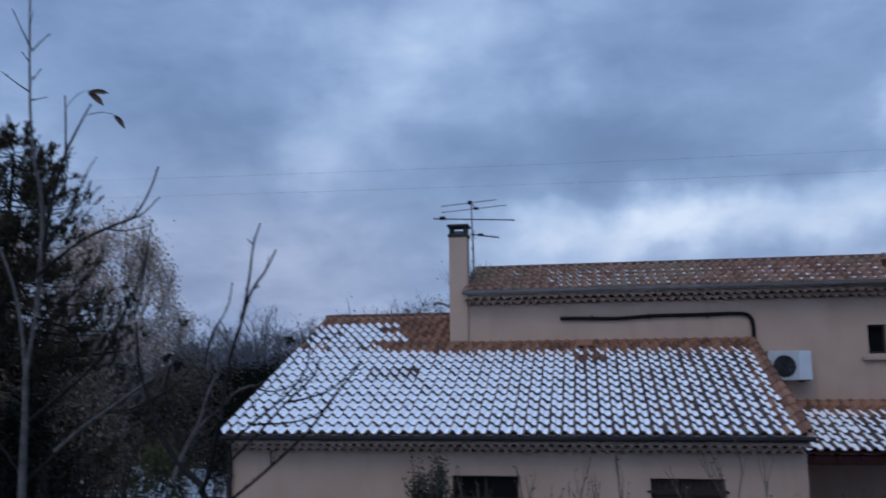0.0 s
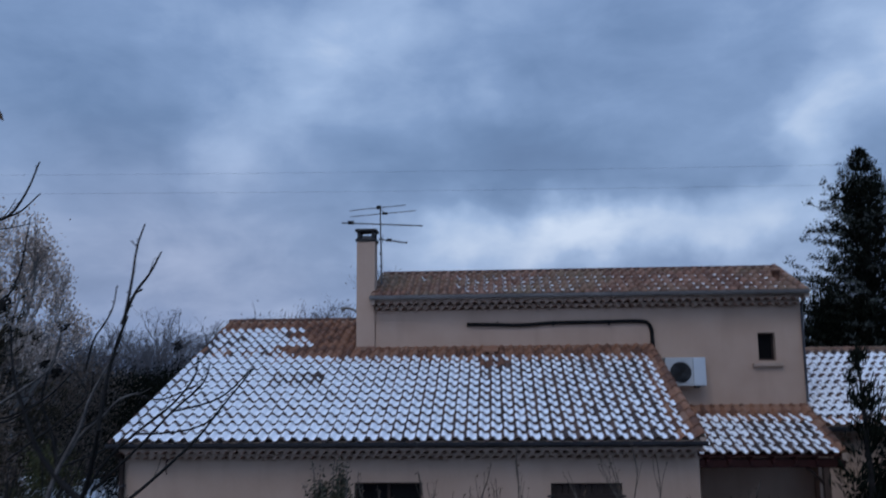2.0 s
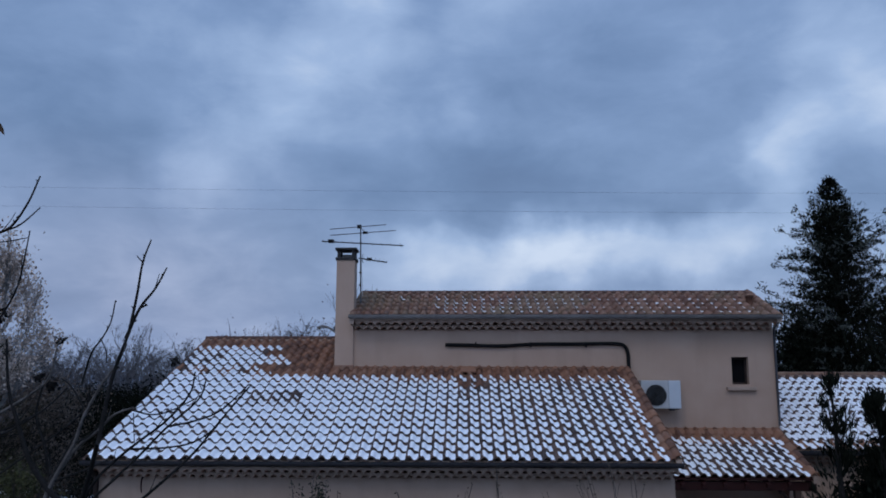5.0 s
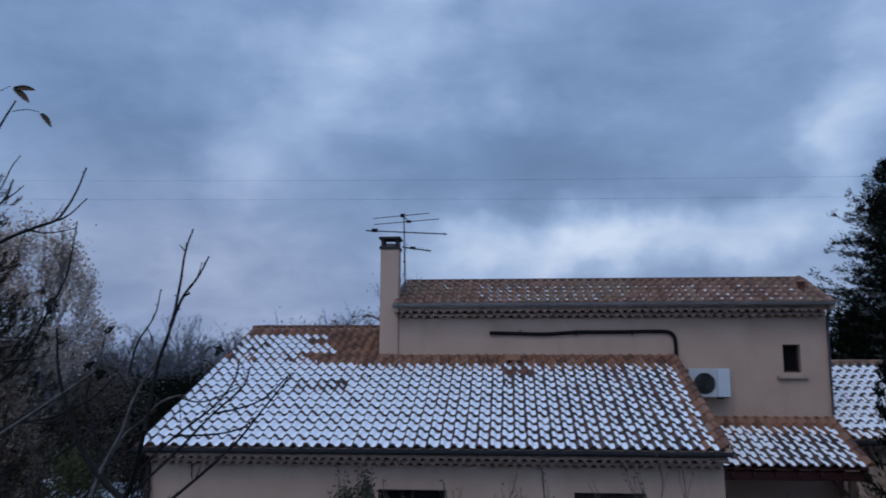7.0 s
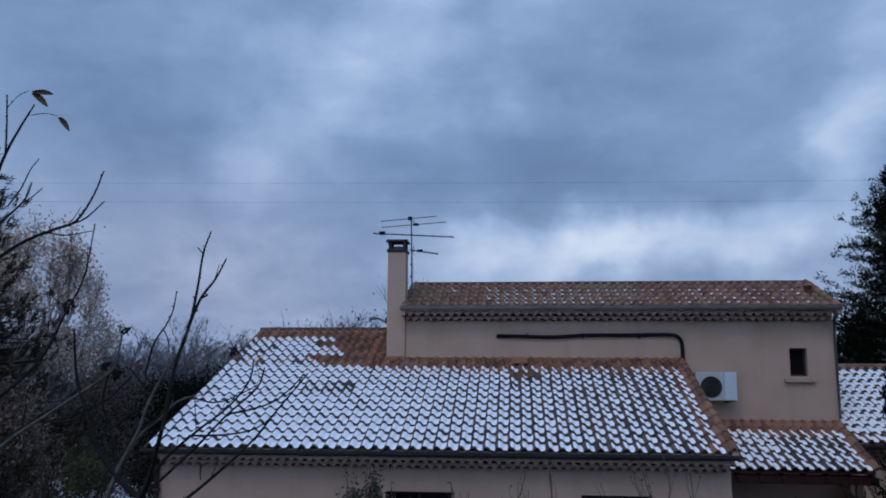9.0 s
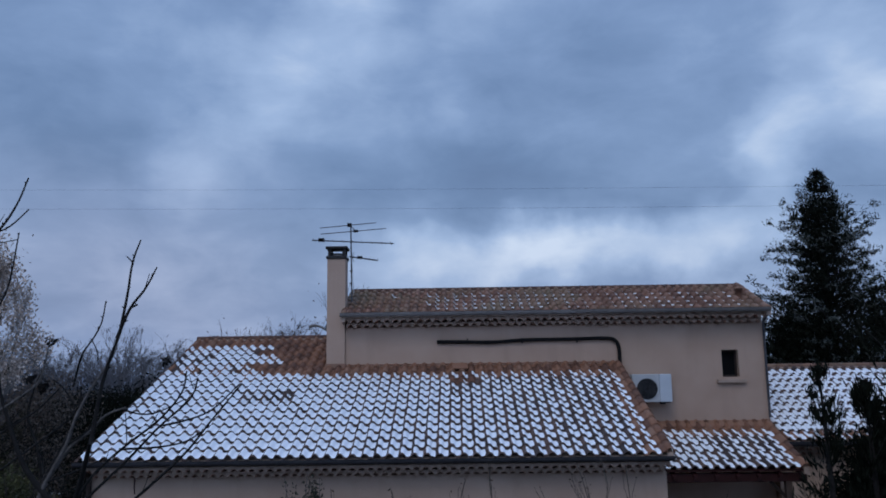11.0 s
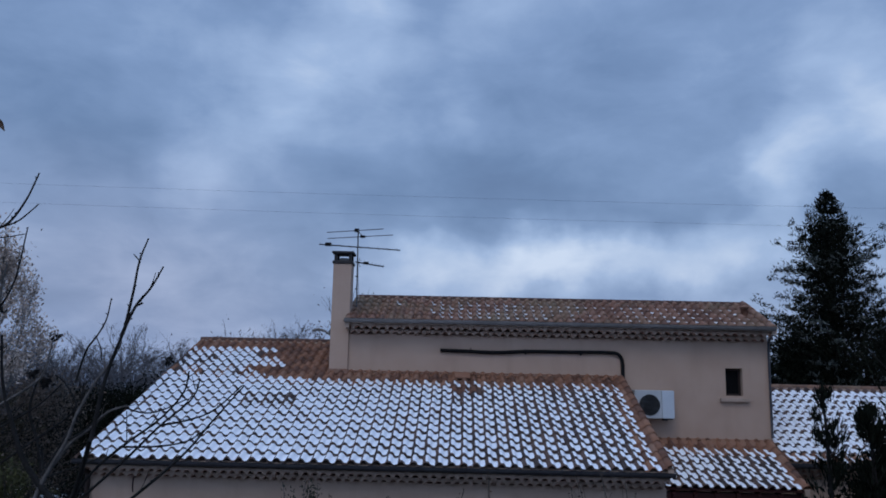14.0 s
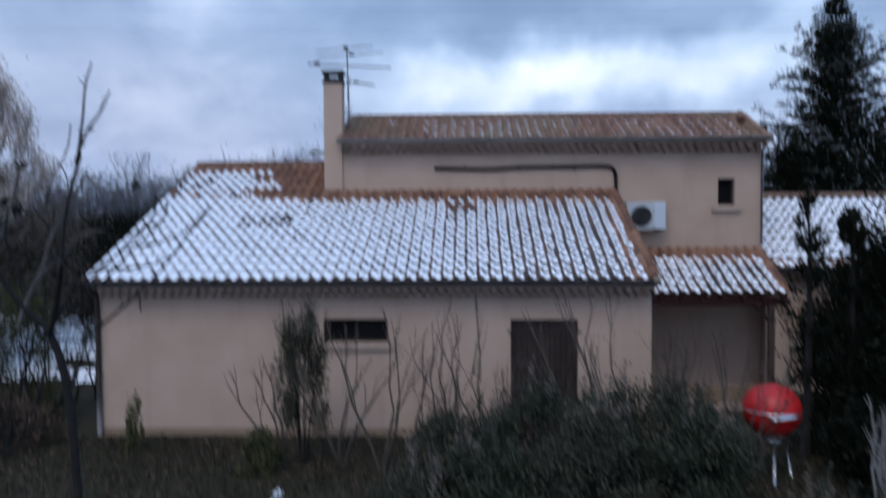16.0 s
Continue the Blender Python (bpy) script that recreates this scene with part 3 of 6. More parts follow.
def snow_field(x0, x1, y0, y1, seed):
    nx, ny = 120, 150
    g = Geo()
    keep = {}
    for j in range(ny + 1):
        for i in range(nx + 1):
            x, y = x0 + (x1 - x0) * i / nx, y0 + (y1 - y0) * j / ny
            k = noise.noise((x * 0.45 + seed, y * 0.45, 3.0)) + 0.5 * noise.noise((x * 1.5, y * 1.5, seed))
            edge = min(i, nx - i, j, ny - j) / 18
            keep[i, j] = k + min(edge, 1) * 0.75 > 0.42
            g.v.append((x, y, GROUND + 0.06 + 0.03 * noise.noise((x, y, 1.0))))
    for j in range(ny):
        for i in range(nx):
            if keep[i, j] and keep[i + 1, j] and keep[i, j + 1]:
                a = j * (nx + 1) + i
                g.f.append((a, a + 1, a + nx + 2, a + nx + 1))
    ob = new("snow_cover", g.make("snow_cover", SNOW, True))
    tagged(ob, "patchy melting snow lying on the garden lawn", "snow", kind="stuff")


snow_field(-17, -5.4, 17.5, 34, 2.0)


def hills():
    vs, fs = [], []
    n = 80
    for i in range(n + 1):
        x = -1400 + 2800 * i / n
        h = 30 + 18 * noise.noise((x * 0.003, 4.0, 0)) + 8 * noise.noise((x * 0.012, 1.0, 0))
        vs += [(x, 1500, -5), (x, 1560, h * 0.7), (x, 1640, h)]
    for i in range(n):
        a = i * 3
        for k in (0, 1):
            fs.append((a + k, a + 3 + k, a + 4 + k, a + 1 + k))
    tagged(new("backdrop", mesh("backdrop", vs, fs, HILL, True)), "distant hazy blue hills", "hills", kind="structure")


hills()

# ---- the house ----
EAVE_Y, EAVE_Z, SLOPE = 14.0, 2.66, 0.378
WALL_Y = 14.35
XL, XR = -5.02, 5.10
UP_Y, UP_L, UP_R = 18.4, -1.14, 8.475
house = thing("house", "beige rendered house with snowy clay tile roofs and an upper storey", "house", at=(0, 14.35, GROUND))

WIN1 = (-0.86, 0.32, 1.51, 1.95)
DOOR = (2.56, 3.78, -0.3, 1.935)
child("wall", wall_mesh("wall_front", XL, XR, -0.4, 2.375, WALL_Y, 0.25, [WIN1, DOOR], PLASTER), house, "beige rendered front wall with rain streaks")


def gable_wall(name, x, thick, y0, y1, yr, ze, zr, zb=-0.4, back=None):
    vs = []
    for xx in (x, x + thick):
        vs += [(xx, y0, zb), (xx, y1, zb), (xx, y1, ze if back is None else back), (xx, yr, zr), (xx, y0, ze)]
    fs = [(0, 1, 2, 3, 4), (9, 8, 7, 6, 5)] + [(i, 5 + i, 5 + (i + 1) % 5, (i + 1) % 5) for i in range(5)]
    return mesh(name, vs, fs, PLASTER)


RIDGE_Y = 20.43
RIDGE_Z = EAVE_Z + SLOPE * (RIDGE_Y - EAVE_Y)
BACK_Y = 2 * RIDGE_Y - EAVE_Y
wz = EAVE_Z + SLOPE * (WALL_Y + 0.25 - EAVE_Y) - 0.12
child("wall", gable_wall("wall_side", XL, 0.25, WALL_Y + 0.25, BACK_Y - 0.6, RIDGE_Y, wz, RIDGE_Z - 0.14), house)
child("wall", gable_wall("wall_side", XR - 0.25, 0.25, WALL_Y + 0.25, BACK_Y - 0.6, RIDGE_Y, wz, RIDGE_Z - 0.14), house)
child("wall", wall_mesh("wall_back", XL + 0.25, XR - 0.25, -0.4, 2.5, BACK_Y - 0.6, 0.25, [], PLASTER), house)
# damp ochre base along the front wall
plinth = Geo()
plinth.box(XL - 0.004, DOOR[0], WALL_Y - 0.006, WALL_Y + 0.1, -0.35, GROUND + 0.13)
plinth.box(DOOR[1], XR + 0.004, WALL_Y - 0.006, WALL_Y + 0.1, -0.35, GROUND + 0.13)
child("plinth", plinth.make("plinth", PLASTER_LOW), house, "ochre stained base of the wall")


def main_tile(c, r):
    x = XL + (c + 0.5) * PITCH
    return not (x > UP_L - 0.05 and r >= 14)


def main_snow(c, r):
    rng = random.Random(c * 7 + r * 1009)
    x = XL + (c + 0.5) * PITCH
    if c >= 46:
        return 0.0
    s = rng.uniform(0.88, 1.0) if x < -1 else rng.uniform(0.78, 0.98)
    s -= 0.2 * min(max((x + 0.5) / 4.5, 0.0), 1.0)
    edge = -2.7 - 0.11 * (r - 12)
    if r >= 12 and x > edge + 0.1 * math.sin(r * 2.3) + rng.uniform(-0.3, 0.35):
        return 0.0
    if r >= 12 and x > edge - 0.6:
        s -= rng.uniform(0.1, 0.5)
    if x > -2.0 and r == 11:
        return rng.choice((0.3, 0.4, 0.5, 0.6, 0.7))
    if r >= 18:
        return 0.0
    if r == 17:
        return rng.choice((0.3, 0.5, 0.7))
    if r in (12, 13):
        s -= rng.choice((0.2, 0.4, 0.6, 0.75))
    if r >= 13 and x < -4.3:
        s -= rng.choice((0.1, 0.4, 0.7))
    if 1.25 < x < 1.9 and r >= 9:
        return rng.choice((0.0, 0.2, 0.35)) if r >= 10 else 0.55
    if -3.1 < x < -2.1 and 7 <= r <= 8:
        s -= rng.choice((0.15, 0.35, 0.5, 0.55))
    if rng.random() < 0.02:
        s -= 0.35
    return max(s, 0.0)


def main_warm(c, r):
    x = XL + (c + 0.5) * PITCH
    return (r >= 11 and x > -3.4) or r >= 17 or (r in (12, 13) and c % 3) or (1.3 < x < 1.8 and r >= 10) or c >= 45


roof_main, _ = roof_side(house, XL, 47, EAVE_Y, EAVE_Z, SLOPE, 19.65, main_tile, main_snow, (TILE, TILE_WARM, MORTAR, main_warm), 6, "clay pantile roof with melting snow", edge=0.65)
roof_side(house, XL, 47, BACK_Y, EAVE_Z, SLOPE, 19.65, lambda c, r: False, lambda c, r: 0, (TILE, TILE_WARM, TILE_OLD, lambda c, r: False), 0, "rear roof side", flip=True)
ridge_row(house, XL - 0.12, UP_L + 0.1, RIDGE_Y, RIDGE_Z + 0.03, TILE_RIDGE, "row of ridge tiles")
verge_row(house, XR + 0.0, EAVE_Y - 0.02, EAVE_Z + 0.05, SLOPE, 13, TILE_WARM, "orange verge tiles")
genoise(house, XL, XR, WALL_Y, 2.575, "two courses of half-round tile ends under the eave")
gutter(house, XL - 0.14, XR + 0.06, EAVE_Y - 0.06, EAVE_Z + 0.005, ZINC, "dark zinc gutter", 0.078)


def pipe_part(name, pts, r, mat, parent, label, steps=4):
    return child(name, Geo().tube(pts, r, r, 10, steps).make(name, mat, True), parent, label)


dp = pipe_part("downpipe", [(XL + 0.0, EAVE_Y - 0.02, 2.56), (XL - 0.0, 14.15, 2.44), (XL + 0.0, 14.29, 2.30), (XL + 0.0, 14.29, 0.6)], 0.045, BROWN_WOOD, house, "brown downpipe")
child("pipe_foot", Geo().tube([(XL, 14.29, 0.6), (XL, 14.29, GROUND)], 0.05, 0.05, 10).make("pipe_foot", ZINC_LIGHT, True), dp, "pale plastic pipe foot")
for zz in (0.9, 1.9):
    child("pipe_clip", Geo().box(XL - 0.06, XL + 0.06, 14.22, 14.36, zz, zz + 0.025).make("pipe_clip", ZINC), dp)


def casement(parent, name, o, y, wall_y, bars, label):
    xa, xb, za, zb = o
    w = child(name, Geo().box(xa, xb, y + 0.05, y + 0.07, za, zb).make("pane_back", BLACK), parent, label)
    f = 0.045
    g = Geo()
    g.box(xa, xb, y, y + 0.05, za, za + f, 0.006).box(xa, xb, y, y + 0.05, zb - f, zb, 0.006)
    g.box(xa, xa + f, y, y + 0.05, za + f, zb - f, 0.006).box(xb - f, xb, y, y + 0.05, za + f, zb - f, 0.006)
    for k in range(1, bars):
        x = xa + (xb - xa) * k / bars
        g.box(x - 0.025, x + 0.025, y - 0.004, y + 0.045, za + f, zb - f, 0.006)
    child("frame", g.make("frame", BROWN_WOOD), w)
    for k in range(bars):
        x0, x1 = xa + (xb - xa) * k / bars + f, xa + (xb - xa) * (k + 1) / bars - f
        child("pane", Geo().box(x0, x1, y + 0.02, y + 0.03, za + f, zb - f).make("pane", GLASS), w, "dark glass")
    return w


w1 = casement(house, "window", WIN1, WALL_Y + 0.13, WALL_Y, 2, "low wide window with dark glass")
child("sill", Geo().box(WIN1[0] - 0.08, WIN1[1] + 0.08, WALL_Y - 0.07, WALL_Y + 0.12, 1.385, 1.505, 0.012).make("sill", MORTAR), w1, "pale cement sill")
WIN2 = (7.48, 7.86, 4.01, 4.62)
w2 = casement(house, "window", WIN2, UP_Y + 0.14, UP_Y, 1, "small dark upper window")
child("sill", Geo().box(7.335, 7.985, UP_Y - 0.09, UP_Y + 0.13, 3.875, 3.955, 0.012).make("sill", MORTAR), w2, "projecting cement sill")


def plank_door(parent, o, y):
    xa, xb, za, zb = o
    d = child("door", Geo().box(xa, xb, y + 0.05, y + 0.08, za, zb).make("door_back", BLACK), parent, "closed dark brown wooden shutter doors")
    n = 12
    for k in range(n):
        x0, x1 = xa + (xb - xa) * k / n, xa + (xb - xa) * (k + 1) / n
        child("plank", Geo().box(x0 + 0.004, x1 - 0.004, y + random.uniform(0, 0.004), y + 0.045, za, zb - 0.02, 0.004).make("plank", BROWN_WOOD), d)
    for zz in (0.35, 1.0, 1.65):
        for x0, x1 in ((xa + 0.02, (xa + xb) / 2 - 0.03), ((xa + xb) / 2 + 0.03, xb - 0.02)):
            child("rail", Geo().box(x0, x1, y - 0.022, y - 0.001, zz, zz + 0.09, 0.004).make("rail", BROWN_WOOD), d)
    for zz in (0.4, 1.70):
        for x in (xa, xb):
            child("hinge", Geo().box(x - 0.06, x + 0.06, WALL_Y - 0.02, WALL_Y + 0.012, zz, zz + 0.035, 0.004).make("hinge", DARK_METAL), d, "black iron hinge")


plank_door(house, DOOR, WALL_Y + 0.09)

# upper storey
child("wall", wall_mesh("wall_upper", UP_L, UP_R, -0.4, 5.23, UP_Y, 0.25, [WIN2], PLASTER), house, "beige rendered upper wall")
UP_E, UP_Z, UP_SL = 18.02, 5.46, 0.39
UP_RIDGE = 19.95
uprz = UP_Z + UP_SL * (UP_RIDGE - UP_E)
up_back = 2 * UP_RIDGE - UP_E
uwz = UP_Z + UP_SL * (UP_Y + 0.25 - UP_E) - 0.12
child("wall", gable_wall("wall_upper_side", UP_L, 0.25, UP_Y + 0.25, up_back - 0.4, UP_RIDGE, uwz, uprz - 0.14), house)
child("wall", gable_wall("wall_upper_side", UP_R - 0.25, 0.25, UP_Y + 0.25, up_back - 0.4, UP_RIDGE, uwz, uprz - 0.14), house)
child("wall", wall_mesh("wall_upper_back", UP_L + 0.25, UP_R - 0.25, -0.4, 5.4, up_back - 0.4, 0.25, [], PLASTER), house)


def upper_snow(c, r):
    rng = random.Random(c * 71 + r * 13)
    x = -1.13 + (c + 0.5) * PITCH
    if r == 0 or r > 4:
        return 0.0
    p = 0.45
    if 0.8 < x < 4.4:
        p = 0.9
    if 4.9 < x < 8.0:
        p = 0.95
    if x < 0.3:
        p = 0.05
    return rng.uniform(0.10, 0.29) if rng.random() < p else 0.0


roof_side(house, -1.13, 45, UP_E, UP_Z, UP_SL, 5.92, lambda c, r: True, upper_snow, (TILE_OLD, TILE_WARM, MORTAR, lambda c, r: False), 6, "weathered clay tile roof with traces of snow", snow_mat=SNOW_THIN, deep=1.15)
roof_side(house, -1.13, 45, up_back, UP_Z, UP_SL, 5.92, lambda c, r: False, lambda c, r: 0, (TILE, TILE_WARM, TILE_OLD, lambda c, r: False), 0, "rear roof side", flip=True)
ridge_row(house, -1.1, 8.47, UP_RIDGE, uprz + 0.015, TILE_RIDGE, "row of ridge tiles")
verge_row(house, -1.09, UP_E - 0.02, UP_Z + 0.0, UP_SL, 6, TILE_OLD, "verge tiles")
verge_row(house, 8.47, UP_E - 0.02, UP_Z + 0.03, UP_SL, 6, TILE_OLD, "verge tiles")
genoise(house, UP_L, UP_R, UP_Y, 5.43, "two courses of half-round tile ends under the eave", 0.186)
gutter(house, -1.15, 8.5, UP_E - 0.06, UP_Z + 0.07, ZINC_LIGHT, "grey zinc gutter", 0.08)
dp2 = pipe_part("downpipe", [(8.42, UP_E - 0.02, 5.34), (8.43, 18.2, 5.24), (8.455, 18.35, 5.1), (8.455, 18.35, 3.1)], 0.027, ZINC, house, "zinc downpipe")
# roof vent
vent = child("roof_vent", Geo().lathe((8.17, 19.0, 5.86), [(0.085, 0.0), (0.08, 0.17), (0.10, 0.17), (0.10, 0.2), (0.06, 0.2), (0.055, 0.05)], 14).make("roof_vent", TILE_WARM, True), house, "small clay roof vent")
child("vent_cap", Geo().lathe((8.17, 19.0, 6.08), [(0.0, 0.05), (0.07, 0.035), (0.12, 0.0), (0.12, -0.012), (0.0, 0.0)], 14).make("vent_cap", TILE_OLD, True), vent)

# mortar fillet where the lower roof meets the upper wall, and a repair tile
zf = EAVE_Z + SLOPE * (18.4 - EAVE_Y) + 0.03
fl = Geo().add([(UP_L, 18.375, zf + 0.02), (XR, 18.375, zf + 0.02), (XR, 18.41, zf + 0.05), (UP_L, 18.41, zf + 0.05)], [(0, 1, 2, 3)])
child("flashing", fl.make("flashing", TILE_WARM), house, "clay coloured mortar fillet")
ob = child("loose_tile", Geo().box(-0.17, 0.17, 0, 0.34, 0.0, 0.035, 0.01).make("loose_tile", TILE_WARM), house, "flat repair tile lying on the roof")
ob.location = Vector(ob.location) + Vector((1.55, 17.94, EAVE_Z + SLOPE * (17.94 - EAVE_Y) + 0.10))
ob.rotation_euler = (math.atan(SLOPE), 0, 0.1)

# chimney
CX0, CX1, CY0, CY1 = -1.51, -1.085, 18.34, 18.76
chimney = child("chimney", Geo().box(CX0, CX1, CY0, CY1, 4.1, 6.87, 0.01).make("chimney", PLASTER), house, "tall beige rendered chimney")
child("chimney_collar", Geo().box(CX0 - 0.025, CX1 + 0.025, CY0 - 0.025, CY1 + 0.025, 6.84, 6.91, 0.012).make("collar", DARK_METAL), chimney, "dark sooty collar")
for x in (CX0 + 0.01, CX1 - 0.08):
    for y in (CY0 + 0.01, CY1 - 0.08):
        child("cap_post", Geo().box(x, x + 0.07, y, y + 0.07, 6.905, 7.08, 0.006).make("cap_post", DARK_METAL), chimney)
child("cap_slab", Geo().box(CX0 - 0.04, CX1 + 0.04, CY0 - 0.04, CY1 + 0.04, 7.08, 7.135, 0.014).make("cap_slab", DARK_METAL), chimney, "dark cap slab")
child("flue", Geo().lathe(((CX0 + CX1) / 2, (CY0 + CY1) / 2, 6.90), [(0.13, 0.0), (0.11, 0.09), (0.09, 0.09), (0.09, 0.0)], 18).make("flue", ZINC_LIGHT, True), chimney)
child("flashing", Geo().box(CX0 - 0.02, CX1 + 0.02, CY0 - 0.03, CY0 + 0.05, 4.2, 4.42, 0.01).make("chimney_flashing", TILE_OLD), chimney)

# porch
PORCH_Y, PORCH_Z, PORCH_SL = 16.4, 2.17, 0.40


def porch_snow(c, r):
    rng = random.Random(c * 19 + r * 7)
    if c >= 14 or r >= 5:
        return 0.0
    return rng.uniform(0.75, 0.95) - (0.12 if c > 6 else 0)


roof_side(house, 5.16, 15, PORCH_Y, PORCH_Z, PORCH_SL, 6.15, lambda c, r: True, porch_snow, (TILE, TILE_WARM, RED_WOOD, lambda c, r: r >= 4 or c >= 14), 7, "porch roof of clay tiles under snow")
verge_row(house, 8.36, PORCH_Y - 0.02, PORCH_Z + 0.03, PORCH_SL, 6, TILE_WARM, "verge tiles")
child("flashing", mesh("porch_flashing", [(5.12, 18.2, 2.93), (8.47, 18.2, 2.93), (8.47, 18.41, 3.06), (5.12, 18.41, 3.06)], [(0, 1, 2, 3)], TILE_WARM), house)
beam = child("porch_beam", Geo().box(5.12, 8.40, 16.46, 16.58, 1.93, 2.10, 0.01).make("porch_beam", RED_WOOD), house, "dark red painted porch beam")
for k in range(8):
    x = 5.3 + k * 0.42
    child("rafter", mesh("rafter", [(x, 16.36, 1.99), (x + 0.07, 16.36, 1.99), (x + 0.07, 18.4, 2.80), (x, 18.4, 2.80), (x, 16.36, 2.07), (x + 0.07, 16.36, 2.07), (x + 0.07, 18.4, 2.88), (x, 18.4, 2.88)],
          [(3, 2, 1, 0), (4, 5, 6, 7), (0, 1, 5, 4), (1, 2, 6, 5), (2, 3, 7, 6), (3, 0, 4, 7)], RED_WOOD), beam)
child("pier", Geo().box(8.10, 8.32, 16.48, 16.80, -0.35, 1.93, 0.012).make("pier", PLASTER), house, "pale rendered porch pier")
post = child("post", Geo().box(7.97, 8.085, 16.46, 16.58, -0.35, 1.93, 0.01).make("post", POST_WOOD), house, "dark wooden porch post")
child("brace", Geo().tube([(8.0, 16.52, 1.6), (7.68, 16.52, 1.93)], 0.045, 0.045, 4).make("brace", BROWN_WOOD), post)
child("parapet", Geo().box(5.9, 7.965, 16.5, 16.66, -0.35, 0.24, 0.012).make("parapet", PLASTER_LOW), house, "low ochre porch wall")
child("porch_floor", Geo().box(5.1, 8.5, 16.4, 18.4, -0.4, -0.1, 0.01).make("porch_floor", MORTAR), house, "cement porch floor")
pd = child("door", Geo().box(5.12, 5.55, 18.33, 18.39, -0.1, 1.95, 0.008).make("porch_door", BROWN_WOOD), house, "dark brown entrance door in the porch")
child("door_handle", Geo().tube([(5.48, 18.32, 0.92), (5.48, 18.26, 0.92), (5.36, 18.26, 0.92)], 0.012, 0.012, 6).make("door_handle", ALU), pd)

# side wing
WG_Y, WG_Z, WG_SL, WG_X0, WG_COLS = 17.75, 2.61, 0.43, 8.44, 26
WG_X1 = WG_X0 + WG_COLS * PITCH
WG_WALL, WG_RIDGE = 18.1, 21.5
wing = thing("house_wing", "single-storey beige house wing with a snow-covered tile roof", "house wing", at=(11, 18.1, GROUND))
wgz = WG_Z + WG_SL * (WG_RIDGE - WG_Y)
wg_back = WG_RIDGE + 1.6


def wing_snow(c, r):
    rng = random.Random(c * 23 + r * 3)
    if r >= 11:
        return 0.0
    return rng.uniform(1.02, 1.1) if r > 0 else rng.uniform(0.5, 0.9)


roof_side(wing, WG_X0, WG_COLS, WG_Y, WG_Z, WG_SL, 11.75, lambda c, r: True, wing_snow, (TILE, TILE_WARM, MORTAR, lambda c, r: r == 0), 11, "snow-covered tile roof")
roof_side(wing, WG_X0, WG_COLS, wg_back, wgz - 1.6 * WG_SL, WG_SL, 4.97, lambda c, r: False, lambda c, r: 0, (TILE, TILE_WARM, TILE_OLD, lambda c, r: False), 0, "rear roof side", flip=True)
ridge_row(wing, WG_X0, WG_X1, WG_RIDGE, wgz + 0.04, TILE_OLD, "row of ridge tiles")
child("wall", wall_mesh("wing_front", UP_R + 0.003, WG_X1, -0.4, 2.32, WG_WALL, 0.25, [(10.0, 10.9, 0.75, 1.95)], PLASTER), wing, "beige rendered wall")
casement(wing, "window", (10.0, 10.9, 0.75, 1.95), WG_WALL + 0.13, WG_WALL, 2, "dark window")
child("wall", gable_wall("wing_side", WG_X1 - 0.25, 0.25, WG_WALL + 0.25, wg_back - 0.3, WG_RIDGE, 2.8, wgz - 0.14, back=wgz - 0.72), wing)
child("wall", wall_mesh("wing_back", UP_R, WG_X1 - 0.25, -0.4, wgz - 0.75, wg_back - 0.55, 0.25, [], PLASTER), wing)
genoise(wing, UP_R + 0.01, WG_X1, WG_WALL, 2.52, "two courses of half-round tile ends under the eave")
gutter(wing, WG_X0, WG_X1, WG_Y - 0.06, WG_Z, ZINC, "dark zinc gutter")


# ---- things on the house ----
def air_conditioner(x0, x1, y0, y1, z0, z1):
    a = thing("air_conditioner", "white outdoor air conditioner unit on wall brackets", "air conditioner", at=((x0 + x1) / 2, y1, z0))
    xs = x0 + (x1 - x0) * 0.69
    child("casing", Geo().box(x0, xs, y0, y1, z0, z1, 0.018).make("casing", WHITE_SHADED), a)
    child("side_panel", Geo().box(xs + 0.002, x1, y0 - 0.004, y1, z0 + 0.002, z1 - 0.002, 0.018).make("side_panel", WHITE_SIDE), a, "pale bluish service panel")
    cx, cz, r = x0 + (x1 - x0) * 0.375, (z0 + z1) / 2 - 0.015, 0.225
    disc = Geo()
    disc.v.append((cx, y0 - 0.002, cz))
    for k in range(32):
        w = 2 * math.pi * k / 32
        disc.v.append((cx + r * math.cos(w), y0 - 0.002, cz + r * math.sin(w)))
    disc.f = [(0, 1 + (k + 1) % 32, 1 + k) for k in range(32)]
    grille = child("fan_opening", disc.make("fan_opening", DARK_METAL), a, "dark round fan opening")
    for rr in (0.045, 0.075, 0.105, 0.135, 0.165, 0.195, 0.225):
        pts = [(cx + rr * math.cos(2 * math.pi * k / 28), y0 - 0.014, cz + rr * math.sin(2 * math.pi * k / 28)) for k in range(29)]
        child("grille_ring", Geo().tube(pts, 0.006, 0.006, 4, 0, False).make("grille_ring", ALU), grille)
    for k in range(4):
        w = math.pi * k / 4
        child("grille_bar", Geo().tube([(cx - 0.225 * math.cos(w), y0 - 0.012, cz - 0.225 * math.sin(w)), (cx + 0.225 * math.cos(w), y0 - 0.012, cz + 0.225 * math.sin(w))], 0.004, 0.004, 4).make("grille_bar", DARK_METAL), grille)
    for x in (x0 + 0.1, x1 - 0.2):
        child("bracket", Geo().box(x, x + 0.04, y0 - 0.02, UP_Y, z0 - 0.045, z0 - 0.001, 0.004).make("bracket", DARK_METAL), a, "dark steel bracket")
    child("valve_cover", Geo().box(x1 - 0.12, x1 - 0.03, y0 + 0.05, y1 - 0.04, z0 - 0.02, z0 - 0.001, 0.004).make("valve_cover", BLACK), a)


